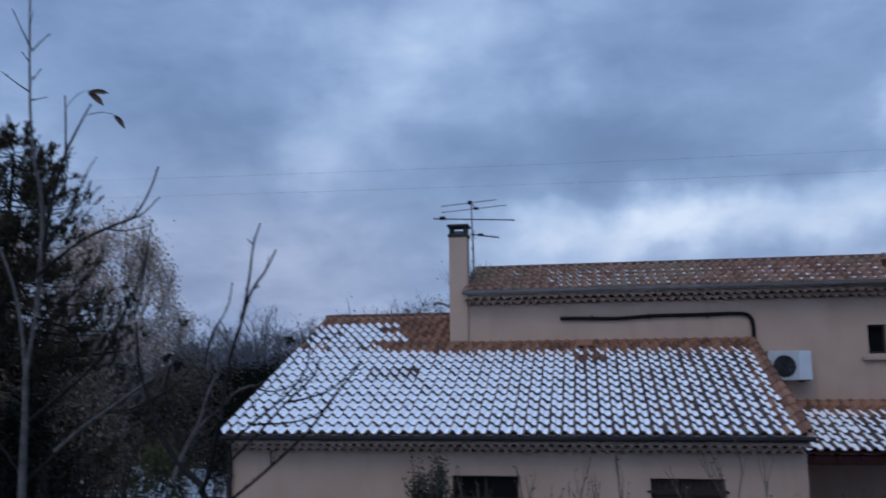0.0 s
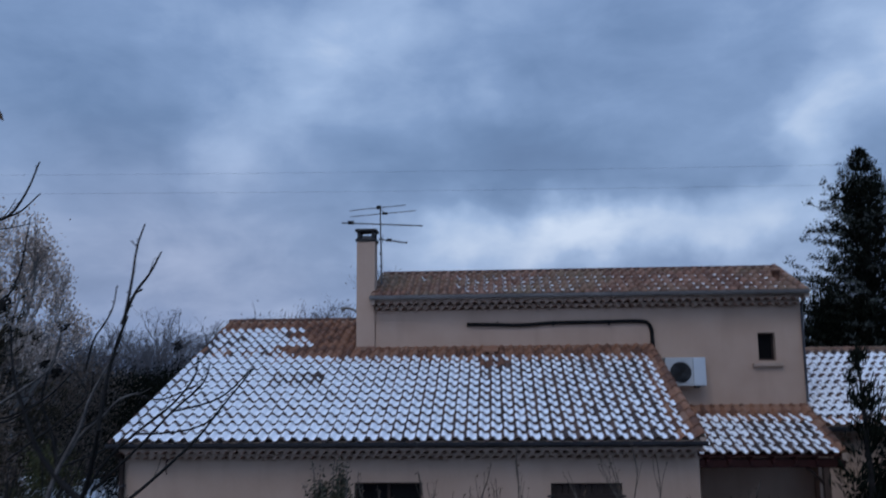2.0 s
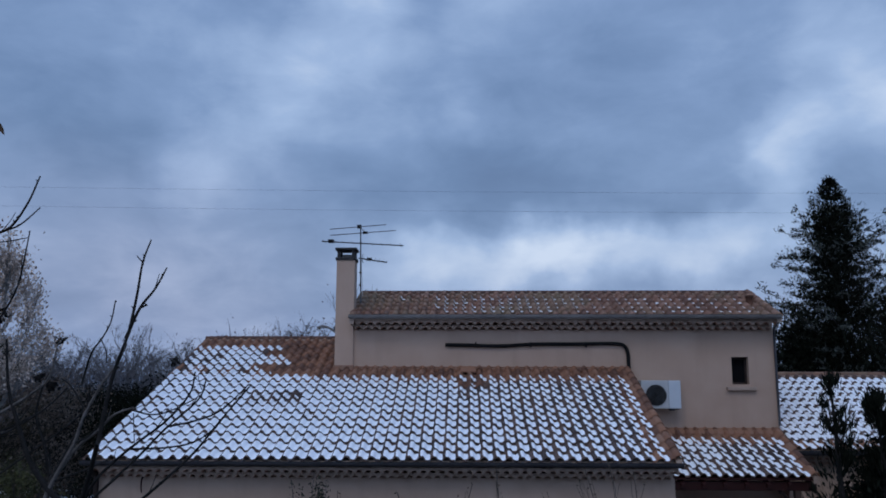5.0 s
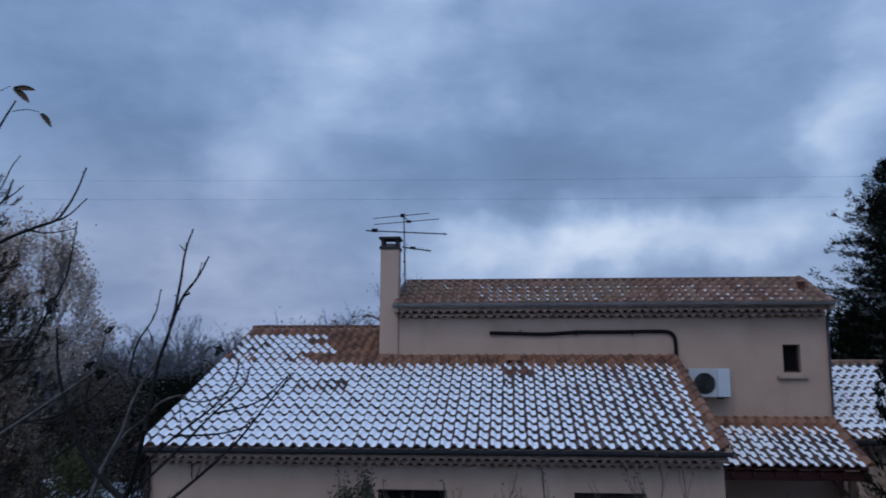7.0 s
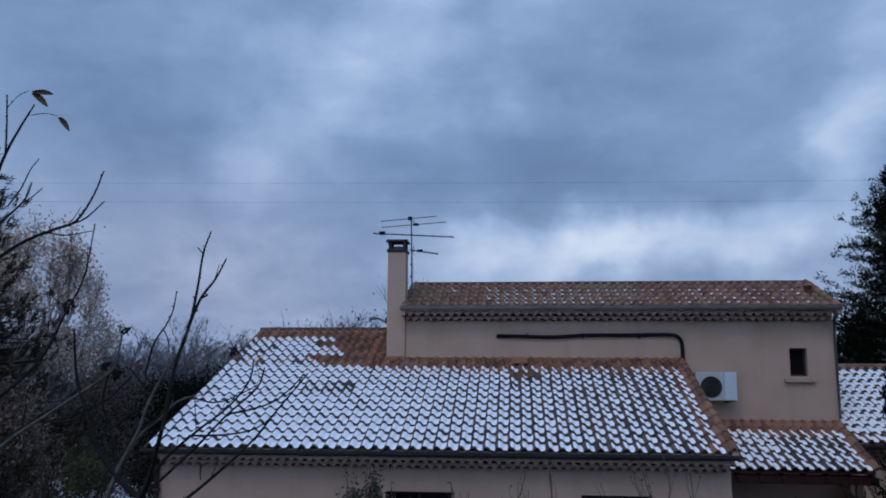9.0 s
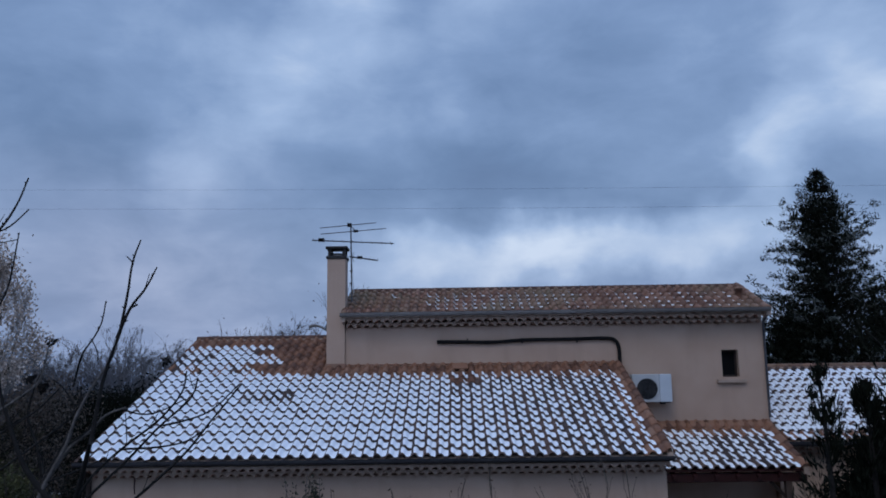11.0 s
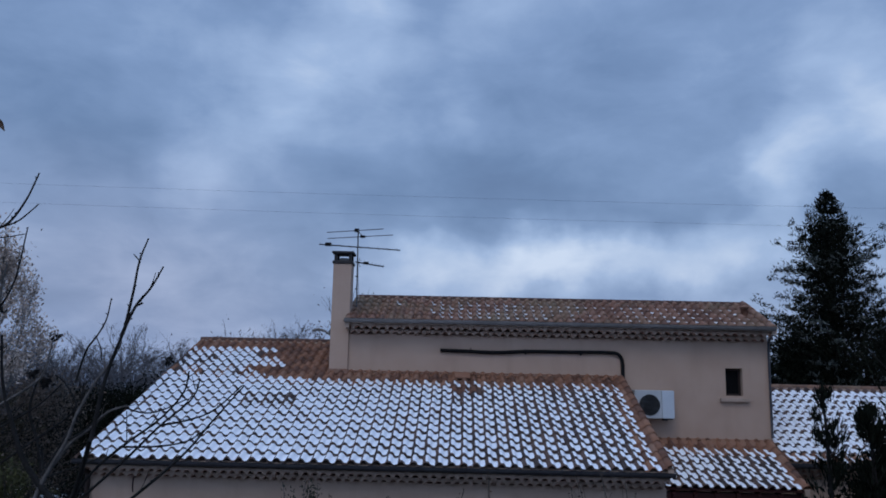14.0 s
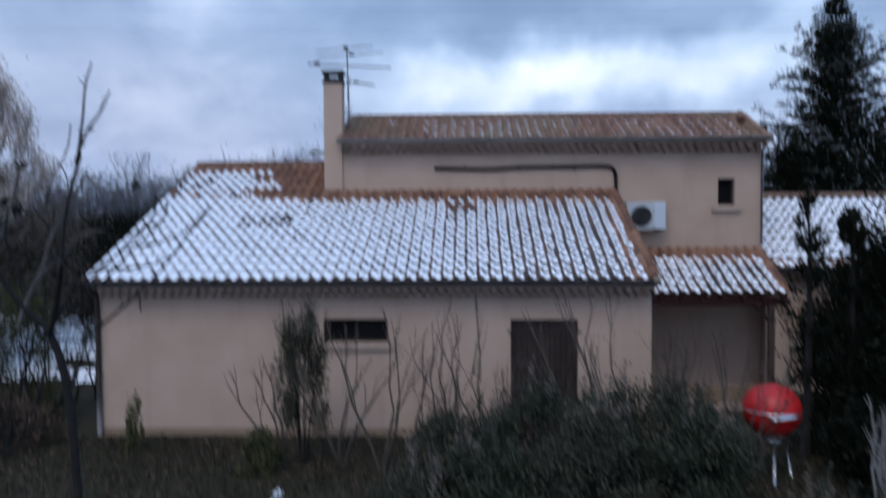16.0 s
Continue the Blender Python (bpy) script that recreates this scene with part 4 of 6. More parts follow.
air_conditioner(5.35, 6.225, 18.04, 18.36, 3.475, 4.09)
pipe = thing("refrigerant_pipe", "black insulated pipe run along the upper wall", "pipe", at=(3, 18.36, 4.88))
child("pipe", Geo().tube([(1.02, 18.36, 4.885), (1.6, 18.355, 4.875), (2.3, 18.355, 4.86), (3.03, 18.355, 4.90), (4.0, 18.355, 4.905), (4.85, 18.355, 4.915), (5.08, 18.35, 4.86), (5.155, 18.35, 4.70), (5.16, 18.34, 4.45), (5.165, 18.3, 4.3)], 0.042, 0.042, 10, 5).make("pipe", BLACK, True), pipe)
child("pipe_tail", Geo().tube([(5.165, 18.3, 4.3), (5.20, 18.25, 4.12), (5.27, 18.25, 4.02), (5.36, 18.25, 3.98)], 0.035, 0.035, 8, 4).make("pipe_tail", BLACK, True), pipe)
for x in (1.7, 2.95, 4.2):
    child("pipe_clip", Geo().box(x, x + 0.03, 18.31, 18.41, 4.83, 4.95, 0.004).make("pipe_clip", BLACK), pipe)
bent = thing("wall_hook", "rusty iron hook hanging under the eave", "hook", at=(-4.2, 14.2, 2.3))
child("hook", Geo().tube([(-4.2, 14.34, 2.36), (-4.2, 14.26, 2.34), (-4.2, 14.24, 2.22), (-4.19, 14.25, 2.1)], 0.018, 0.01, 6, 3).make("hook", RED_WOOD, True), bent)


def antenna():
    a = thing("tv_antenna", "old aluminium television antenna strapped to the chimney", "antenna", at=(-1.03, 18.83, 5.6))
    y = 18.83
    mast = child("mast", Geo().tube([(-0.99, y, 5.6), (-1.03, y, 7.78)], 0.017, 0.014, 8).make("mast", ALU, True), a)
    for zz in (6.3, 6.6):
        child("clamp", Geo().box(-1.04, -0.985, 18.75, y + 0.02, zz, zz + 0.02).make("clamp", DARK_METAL), mast)

    def rod(name, p, q, r, par):
        return child(name, Geo().tube([p, q], r, r, 5).make(name, ALU), par)

    b1 = rod("boom", (-1.95, y - 0.03, 7.37), (0.005, y - 0.03, 7.26), 0.015, a)
    child("dipole_box", Geo().box(-1.80, -1.66, y - 0.08, y + 0.02, 7.335, 7.41, 0.008).make("dipole_box", BLACK), b1)
    for k in range(9):
        x = -1.90 + 0.23 * k
        rod("element", (x, y - 0.22, 7.372 - 0.056 * (x + 1.95)), (x, y + 0.16, 7.372 - 0.056 * (x + 1.95)), 0.005, b1)
    b2 = rod("boom", (-1.03, y - 0.18, 7.70), (-0.92, y + 0.1, 7.60), 0.010, a)
    rod("element", (-1.77, y, 7.67), (-0.42, y, 7.78), 0.010, b2)
    rod("element", (-1.76, y + 0.05, 7.53), (-0.19, y + 0.05, 7.645), 0.010, b2)
    child("dipole_box", Geo().box(-0.98, -0.86, y, y + 0.09, 7.565, 7.615, 0.008).make("dipole_box", BLACK), b2)
    child("dipole_box", Geo().box(-1.11, -1.01, y - 0.05, y + 0.04, 7.69, 7.77, 0.008).make("dipole_box", BLACK), b2)
    b3 = rod("boom", (-1.06, y - 0.03, 6.96), (-0.36, y - 0.2, 6.83), 0.017, a)
    child("dipole_box", Geo().box(-0.86, -0.74, y - 0.12, y - 0.03, 6.90, 6.955, 0.008).make("dipole_box", BLACK), b3)
    for k in range(7):
        t = k / 6
        c = Vector((-0.95 + 0.57 * t, y - 0.05 - 0.14 * t, 6.95 - 0.105 * t))
        h = 0.06 - 0.03 * t
        rod("element", c + Vector((0.02, 0, h)), c + Vector((-0.02, 0, -h)), 0.004, b3)
    pts = [(-0.93 + 0.05 * math.cos(w), y - 0.05, 6.95 + 0.11 * math.sin(w)) for w in [math.pi / 2 + math.pi * k / 8 for k in range(9)]]
    child("reflector", Geo().tube(pts, 0.006, 0.006, 5).make("reflector", ALU), b3)
    child("cable", Geo().tube([(-1.0, y - 0.02, 6.95), (-0.97, y - 0.03, 6.5), (-0.95, y + 0.02, 6.05)], 0.006, 0.006, 5, 3).make("cable", WHITE_SIDE), a)


antenna()


# ---- plants ----
def rhombs(g, centres, length, width, rng, droop=None):
    """Small four-cornered leaves with random turns."""
    n = len(centres)
    if not n:
        return
    c = np.asarray(centres, float)
    a = rng.normal(size=(n, 3))
    if droop is not None:
        a = a * 0.55 + np.asarray(droop, float)
    a /= np.linalg.norm(a, axis=1, keepdims=True)
    b = np.cross(a, rng.normal(size=(n, 3)))
    b /= np.linalg.norm(b, axis=1, keepdims=True) + 1e-9
    s = rng.uniform(0.6, 1.3, size=(n, 1))
    a, b = a * length * s, b * width * s
    pts = np.stack([c - a, c + b - a * 0.1, c + a, c - b - a * 0.1], axis=1).reshape(-1, 3)
    k = len(g.v)
    g.v += [tuple(p) for p in pts.tolist()]
    g.f += [(k + 4 * i, k + 4 * i + 1, k + 4 * i + 2, k + 4 * i + 3) for i in range(n)]


def grow(g, p, d, length, r, depth, rng, tips, spread=0.55, lift=0.15, kids=3, sides=4):
    d = d.normalized()
    mid = p + d * length * 0.5 + Vector((rng.uniform(-1, 1), rng.uniform(-1, 1), rng.uniform(-1, 1))) * length * 0.06
    end = p + d * length
    g.tube([p, mid, end], r, r * 0.62, sides, 0, False)
    if depth == 0:
        tips.append(end)
        tips.append(mid)
        return
    for k in range(kids if depth > 1 else kids + 1):
        at = 1.0 if k == 0 else rng.uniform(0.45, 0.95)
        side = Vector((rng.uniform(-1, 1), rng.uniform(-1, 1), rng.uniform(-0.4, 0.8)))
        nd = d + side * spread + Vector((0, 0, lift))
        grow(g, p.lerp(end, at), nd, length * rng.uniform(0.58, 0.82), r * (0.62 if k == 0 else 0.45), depth - 1, rng, tips, spread, lift, kids, sides)


def bare_tree(name, x, y, h, label, mat, leaf=None, leaf_n=0, leaf_size=0.06, seed=1, depth=4, spread=0.6, kids=3, sides=4, group="", lift=0.12):
    rng = random.Random(seed)
    t = thing(name, label, "tree", group, at=(x, y, GROUND))
    g, tips = Geo(), []
    top = Vector((x + rng.uniform(-0.2, 0.2), y, GROUND + h * 0.36))
    trunk = Geo().tube([(x, y, GROUND - 0.1), (x + 0.05, y, h * 0.2), top], h * 0.018, h * 0.012, 8, 3)
    child("trunk", trunk.make("trunk", mat, True), t)
    for k in range(5):
        w = 2 * math.pi * k / 5 + rng.uniform(-0.4, 0.4)
        grow(g, top - Vector((0, 0, h * 0.05 * k)), Vector((math.cos(w) * 0.6, math.sin(w) * 0.6, 1.0)), h * rng.uniform(0.22, 0.28), h * 0.01, depth, rng, tips, spread, lift, kids, sides)
    tagged(child("branch_mass", g.make("branch_mass", mat), t), kind="stuff")
    if leaf and leaf_n:
        nr = np.random.default_rng(seed)
        base = np.array([tuple(p) for p in tips])
        c = base[nr.integers(0, len(base), leaf_n)] + nr.normal(scale=h * 0.02, size=(leaf_n, 3))
        lg = Geo()
        rhombs(lg, c, leaf_size, leaf_size * 0.55, nr, (0, 0, -0.5))
        child("crown", lg.make("crown", leaf), t)
    return t


def conifer(name, x, y, h, radius, label, mat, seed, n_branch=420, needle=0.16, up=0.25, bare=0.06, per=52, taper=0.85, gap=0.0, mat2=None, stub=0.04, ragged=1.0):
    nr = np.random.default_rng(seed)
    t = thing(name, label, "tree", at=(x, y, GROUND))
    child("trunk", Geo().tube([(x, y, GROUND - 0.1), (x + 0.06, y, h * 0.5), (x, y, h * 0.97)], h * 0.02, h * 0.003, 8, 2).make("trunk", BARK_DARK, True), t)
    limbs, needles, needles2 = Geo(), Geo(), Geo()
    for k in range(n_branch):
        f = bare + (1 - bare) * nr.random() ** 0.9
        w = nr.uniform(0, 2 * math.pi)
        lump = 0.70 + 0.15 * math.sin(3 * w + f * 17 + seed) + 0.12 * math.sin(2 * w - f * 41) + ragged * nr.uniform(-0.26, 0.30)
        L = radius * ((1 - f) ** taper * lump + stub)
        p0 = np.array([x, y, GROUND + f * h])
        d = np.array([math.cos(w), math.sin(w), up + nr.uniform(-0.2, 0.25)])
        p1 = p0 + d * L
        if k % 3 == 0:
            limbs.tube([tuple(p0), tuple((p0 + p1) / 2 - np.array([0, 0, 0.04 * L])), tuple(p1)], 0.014 + 0.008 * L, 0.005, 3, 0, False)
        s = nr.uniform(0.25 + gap, 1.0, size=(per, 1)) ** (0.7 if ragged == 1.0 else 0.95)
        loose, along = (0.04 + 0.05 * L, 0.7) if ragged == 1.0 else (0.035 + 0.03 * L, 1.5)
        c = p0 + (p1 - p0) * s + nr.normal(scale=loose, size=(per, 3)) * (0.35 + 0.65 * s)
        rhombs(needles2 if (mat2 and k % (2 if mat2 is LEAF_DRY else 4) == 0) else needles, c, needle, needle * 0.16, nr, d * along + np.array([0, 0, up]))
    tagged(child("limb_mass", limbs.make("limb_mass", BARK_DARK), t), kind="stuff")
    child("crown", needles.make("crown", mat), t)
    if mat2:
        tagged(child("tip_foliage", needles2.make("tip_foliage", mat2), t), kind="stuff")
    return t


def spruce(name, x, y, h, k, power, low, label, seed, lean=0.62, most=2.6):
    """A feathery conifer: boughs with side sprays of short needles; its half width is k * depth ** power below the tip."""
    nr = np.random.default_rng(seed)
    t = thing(name, label, "tree", at=(x, y, GROUND))
    child("trunk", Geo().tube([(x, y, GROUND - 0.1), (x + 0.05, y, h * 0.5), (x, y, GROUND + h - 0.15)], h * 0.018, 0.012, 8, 2).make("trunk", BARK_DARK, True), t)
    limbs, dark, pale = Geo(), Geo(), Geo()
    zz = GROUND + h - 0.04
    while zz > low:
        deep = GROUND + h - zz
        for j in range(5 if deep < 0.8 else 10):
            w = nr.uniform(0, 2 * math.pi)
            wide = min(k * deep ** power, most) * (0.84 + 0.17 * math.sin(2.0 * w + 1.9 * deep + seed) + 0.13 * math.sin(5.0 * w - 4.3 * deep))
            bough = (wide + 0.05) * nr.uniform(0.5, 1.1)
            out = np.array([math.cos(w), math.sin(w), 0.0])
            side = np.array([-math.sin(w), math.cos(w), 0.0])
            p0 = np.array([x, y, zz - nr.uniform(0.0, 0.5) * min(deep, 1.0)])
            rise = lean * min(1.0, 0.4 + deep * 0.4) + nr.uniform(-0.22, 0.35)

            def at(s):
                return p0 + out * bough * s + np.array([0, 0, bough * (rise * s - 0.28 * s * s)])

            limbs.tube([tuple(at(0)), tuple(at(0.5)), tuple(at(1.0))], 0.006 + 0.007 * bough, 0.003, 3, 0, False)
            m = max(6, int(bough * 10))
            s = nr.uniform(0.02, 1.0, m)
            light = nr.random() < 0.35
            for q in s:
                c = at(q)
                sp = 0.12 + 0.24 * (1 - q) * min(bough, 1.2)
                r = nr.uniform(-1, 1, (6, 1))
                pts = c + side * r * sp + out * np.abs(r) * sp * 0.5 + nr.normal(scale=0.035, size=(6, 3)) - np.array([0, 0, 0.10]) * np.abs(r) * sp
                rhombs(pale if light and q > 0.6 else dark, pts, 0.066, 0.018, nr, out * 0.4 + np.array([0, 0, 0.5]))
            tip = at(1.0)
            m = int(nr.integers(6, 16))
            rise_to = nr.uniform(0.10, 0.32) * min(1.0, 0.5 + 0.4 * deep)
            pts = tip + np.array([0, 0, 1.0]) * nr.random((m, 1)) * rise_to - out * nr.uniform(0.0, 0.25, (m, 1)) + nr.normal(scale=0.04, size=(m, 3))
            rhombs(dark, pts, 0.06, 0.016, nr, out * 0.3 + np.array([0, 0, 0.7]))
        zz -= 0.10 if deep < 2.5 else 0.125
    tagged(child("limb_mass", limbs.make("limb_mass", BARK_DARK), t), kind="stuff")
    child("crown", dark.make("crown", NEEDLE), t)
    tagged(child("tip_foliage", pale.make("tip_foliage", NEEDLE_LIGHT), t), kind="stuff")


def tufted_pine(name, x, y, h, radius, power, label, seed, boughs=250):
    """A pine whose boughs end in upturned tufts of long needles."""
    nr = np.random.default_rng(seed)
    t = thing(name, label, "tree", at=(x, y, GROUND))
    child("trunk", Geo().tube([(x, y, GROUND - 0.1), (x - 0.08, y, h * 0.5), (x, y, h * 0.95)], h * 0.02, 0.02, 8, 2).make("trunk", BARK_DARK, True), t)
    limbs, green, brown = Geo(), Geo(), Geo()
    for k in range(boughs):
        f = 0.04 + 0.95 * nr.random()
        w = nr.uniform(0, 2 * math.pi)
        size = radius * (1 - f) ** power * nr.uniform(0.6, 1.08) + 0.15
        out = np.array([math.cos(w), math.sin(w), 0.0])
        p0 = np.array([x, y, GROUND + f * h])
        drop = nr.uniform(-0.3, 0.05)
        end = p0 + out * size + np.array([0, 0, drop * size + 0.2])
        midp = p0 + out * size * 0.55 + np.array([0, 0, drop * size * 0.75])
        limbs.tube([tuple(p0), tuple(midp), tuple(end)], 0.012 + 0.009 * size, 0.006, 4, 2, False)
        for q in nr.uniform(0.3, 1.0, int(4 + 5 * size)):
            c = (p0 * (1 - q) + end * q) + np.array([0, 0, 0.1]) + nr.normal(scale=0.05 + 0.10 * q * min(size, 2) * 0.6, size=3)
            axis = out * 0.55 + np.array([0, 0, 0.75]) + nr.normal(scale=0.25, size=3)
            m = 26
            r = nr.random((m, 1))
            rhombs(brown if q < 0.6 and nr.random() < 0.5 else green, c + axis * r * 0.32 + nr.normal(scale=0.035, size=(m, 3)), 0.095, 0.014, nr, axis * 1.2)
    tagged(child("limb_mass", limbs.make("limb_mass", BARK_DARK), t), kind="stuff")
    child("crown", green.make("crown", PINE_NEEDLE), t)
    tagged(child("dead_foliage", brown.make("dead_foliage", LEAF_BROWN), t), kind="stuff")


def shrub(name, x, y, rx, ry, top, n, leaf, mat, label, seed, bottom=None, clumps=40, stems=14, category="shrub", group="", shoots=0):
    nr = np.random.default_rng(seed)
    bottom = GROUND if bottom is None else bottom
    t = thing(name, label, category, group, at=(x, y, GROUND))
    h = top - bottom
    w = nr.uniform(0, 2 * math.pi, clumps)
    q = nr.uniform(0.25, 1.0, clumps) ** 0.6
    zz = nr.uniform(0.08, 1.0, clumps)
    prof = np.sqrt(np.clip(1 - (zz * 1.02) ** 3.0, 0.05, 1))
    cc = np.stack([x + rx * q * np.cos(w) * prof, y + ry * q * np.sin(w) * prof, bottom + h * zz], axis=1)
    g = Geo()
    for k in range(min(stems, clumps)):
        e = cc[k]
        g.tube([(x + 0.15 * (e[0] - x), y + 0.15 * (e[1] - y), GROUND - 0.03), ((x + e[0]) / 2, (y + e[1]) / 2, (GROUND + e[2]) / 2 + 0.1), tuple(e)], 0.016, 0.005, 4, 2, False)
    tagged(child("stem_mass", g.make("stem_mass", BARK_DARK), t), kind="stuff")
    c = cc[nr.integers(0, clumps, n)] + nr.normal(size=(n, 3)) * np.array([rx, ry, h * 0.55]) * 0.16
    lg = Geo()
    rhombs(lg, c, leaf, leaf * 0.42, nr, (0, 0, 0.35))
    if shoots:
        sg, dry = Geo(), Geo()
        high = cc[zz > 0.45]
        for k in range(shoots):
            p = high[nr.integers(0, len(high))] + nr.normal(scale=0.08, size=3)
            q = p + np.array([nr.normal(0, 0.10), nr.normal(0, 0.08), nr.uniform(0.2, 0.55)])
            sg.tube([tuple(p), tuple((p + q) / 2 + nr.normal(scale=0.015, size=3)), tuple(q)], 0.009, 0.003, 4, 0, False)
            m = int(nr.integers(14, 46))
            t_ = nr.random((m, 1))
            rhombs(dry if k % 3 == 0 else lg, p + (q - p) * t_ + nr.normal(scale=0.035, size=(m, 3)), leaf * 0.95, leaf * 0.3, nr, (0, 0, 0.8))
        tagged(child("shoot_mass", sg.make("shoot_mass", BARK), t), kind="stuff")
        tagged(child("dry_foliage", dry.make("dry_foliage", LEAF_DRY), t), kind="stuff")
    child("foliage", lg.make("foliage", mat), t)
    return t


def twig_bush(x, y, h, seed, mat, label="bare upright twigs of a garden shrub", n=6, spread=0.28):
    rng = random.Random(seed)
    t = thing("bare_shrub", label, "shrub", "bare garden shrubs", at=(x, y, GROUND))
    tips = []
    for k in range(n):
        g = Geo()
        d = Vector((rng.uniform(-spread, spread), rng.uniform(-spread, spread), 1))
        grow(g, Vector((x + rng.uniform(-0.08, 0.08), y + rng.uniform(-0.08, 0.08), GROUND - 0.03)), d, h * rng.uniform(0.38, 0.5), 0.03, 3, rng, tips, 0.42, 0.25, 2, 4)
        child("stem", g.make("stem", mat), t)
    nr = np.random.default_rng(seed)
    lg = Geo()
    base = np.array([tuple(p) for p in tips])
    m = min(len(base), 60)
    rhombs(lg, base[:m] + nr.normal(scale=0.02, size=(m, 3)), 0.022, 0.011, nr)
    tagged(child("dry_foliage", lg.make("dry_foliage", LEAF_BROWN), t), kind="stuff")


# tall evergreens behind the wing and two in front of it
spruce("conifer", 12.95, 25.0, 10.6, 0.86, 0.66, 2.5, "tall dark feathery conifer with silvery tips behind the wing", 5)
spruce("conifer", 16.6, 25.6, 8.9, 0.75, 0.7, 2.5, "dark conifer beside the taller one", 9)
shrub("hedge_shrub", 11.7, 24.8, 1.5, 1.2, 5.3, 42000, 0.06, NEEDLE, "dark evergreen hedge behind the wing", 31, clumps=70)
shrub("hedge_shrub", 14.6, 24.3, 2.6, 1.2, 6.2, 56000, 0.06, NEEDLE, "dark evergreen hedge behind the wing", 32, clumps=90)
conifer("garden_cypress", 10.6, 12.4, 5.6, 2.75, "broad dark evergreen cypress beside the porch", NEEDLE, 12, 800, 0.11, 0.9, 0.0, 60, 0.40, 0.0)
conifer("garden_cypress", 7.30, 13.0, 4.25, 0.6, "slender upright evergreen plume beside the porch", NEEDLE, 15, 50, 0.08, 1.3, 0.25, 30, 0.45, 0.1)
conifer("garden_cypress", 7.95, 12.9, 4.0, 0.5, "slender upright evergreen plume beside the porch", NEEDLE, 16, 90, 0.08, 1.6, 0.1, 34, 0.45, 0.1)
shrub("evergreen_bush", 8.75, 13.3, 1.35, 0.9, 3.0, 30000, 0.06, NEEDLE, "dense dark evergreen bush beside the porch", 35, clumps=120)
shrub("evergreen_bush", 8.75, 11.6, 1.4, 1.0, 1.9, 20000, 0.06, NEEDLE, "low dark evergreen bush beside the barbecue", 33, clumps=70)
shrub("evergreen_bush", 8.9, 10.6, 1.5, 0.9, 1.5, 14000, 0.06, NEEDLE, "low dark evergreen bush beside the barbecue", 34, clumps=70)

# trees beyond the garden on the open side
tufted_pine("pine", -14.3, 20.0, 10.6, 5.0, 0.55, "dark olive pine with upturned tufts and brown gaps", 21, 250)
conifer("pine", -17.5, 19.0, 9.5, 3.6, "dark pine with drooping tufts and brown gaps", NEEDLE, 24, 240, 0.20, -0.05, 0.05, 90, 0.7, 0.2, LEAF_BROWN)
bare_tree("birch", -15.0, 26.0, 9.5, "thin tree with sparse pale dry leaves", BARK_PALE, LEAF_PALE, 9000, 0.06, 41, 4, 0.42, 3, lift=0.3)
bare_tree("birch", -13.55, 25.0, 6.9, "thin tree with sparse pale dry leaves", BARK_PALE, LEAF_PALE, 6000, 0.055, 45, 4, 0.42, 3, lift=0.3)
bare_tree("birch", -12.7, 22.5, 5.4, "thin tree with sparse pale dry leaves", BARK_PALE, LEAF_PALE, 4800, 0.05, 47, 4, 0.42, 3, lift=0.3)
bare_tree("birch", -18.5, 27.0, 10.5, "thin tree with sparse pale dry leaves", BARK_PALE, LEAF_PALE, 7000, 0.065, 43, 4, 0.42, 3, lift=0.3)
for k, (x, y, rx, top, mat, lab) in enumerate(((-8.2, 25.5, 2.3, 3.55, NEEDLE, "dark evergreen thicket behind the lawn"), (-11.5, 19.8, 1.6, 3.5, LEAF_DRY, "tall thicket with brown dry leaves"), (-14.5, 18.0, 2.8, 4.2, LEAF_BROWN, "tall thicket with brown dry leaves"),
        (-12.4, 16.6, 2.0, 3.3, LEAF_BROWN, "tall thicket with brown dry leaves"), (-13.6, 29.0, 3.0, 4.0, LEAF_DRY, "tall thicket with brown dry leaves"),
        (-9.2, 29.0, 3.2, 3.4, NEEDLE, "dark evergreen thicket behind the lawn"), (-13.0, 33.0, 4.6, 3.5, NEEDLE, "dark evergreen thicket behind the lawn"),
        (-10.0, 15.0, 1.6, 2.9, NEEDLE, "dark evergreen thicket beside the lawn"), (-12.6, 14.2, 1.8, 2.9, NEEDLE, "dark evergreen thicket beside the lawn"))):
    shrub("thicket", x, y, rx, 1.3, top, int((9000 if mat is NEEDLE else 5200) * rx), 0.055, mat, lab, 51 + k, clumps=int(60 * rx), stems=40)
for k, (x, y, rx) in enumerate(((-6.3, 13.6, 0.9), (-7.9, 14.2, 1.1), (-9.4, 13.6, 1.0))):
    twig_bush(x + 0.3, y - 0.7, 1.4, 350 + k, BARK_DARK, n=4, spread=0.6)
    shrub("dead_undergrowth", x, y, rx, 0.5, 0.55, 2600, 0.04, LEAF_BROWN, "low brown dead undergrowth before the snowy lawn", 85 + k, clumps=40, stems=24, group="dead undergrowth", shoots=10)
for k, (x, y, h) in enumerate(((-6.1, 14.2, 2.1), (-6.7, 14.4, 2.5), (-7.3, 14.0, 2.2), (-7.9, 14.6, 2.4), (-8.7, 14.2, 2.6), (-9.4, 14.4, 2.4))):
    twig_bush(x, y, h, 330 + k, BARK_DARK, n=3, spread=0.45)
shrub("olive_bush", -7.1, 15.4, 0.9, 0.8, 2.3, 9000, 0.032, LEAF_YELLOW, "olive green garden bush by the lawn", 75, clumps=50)
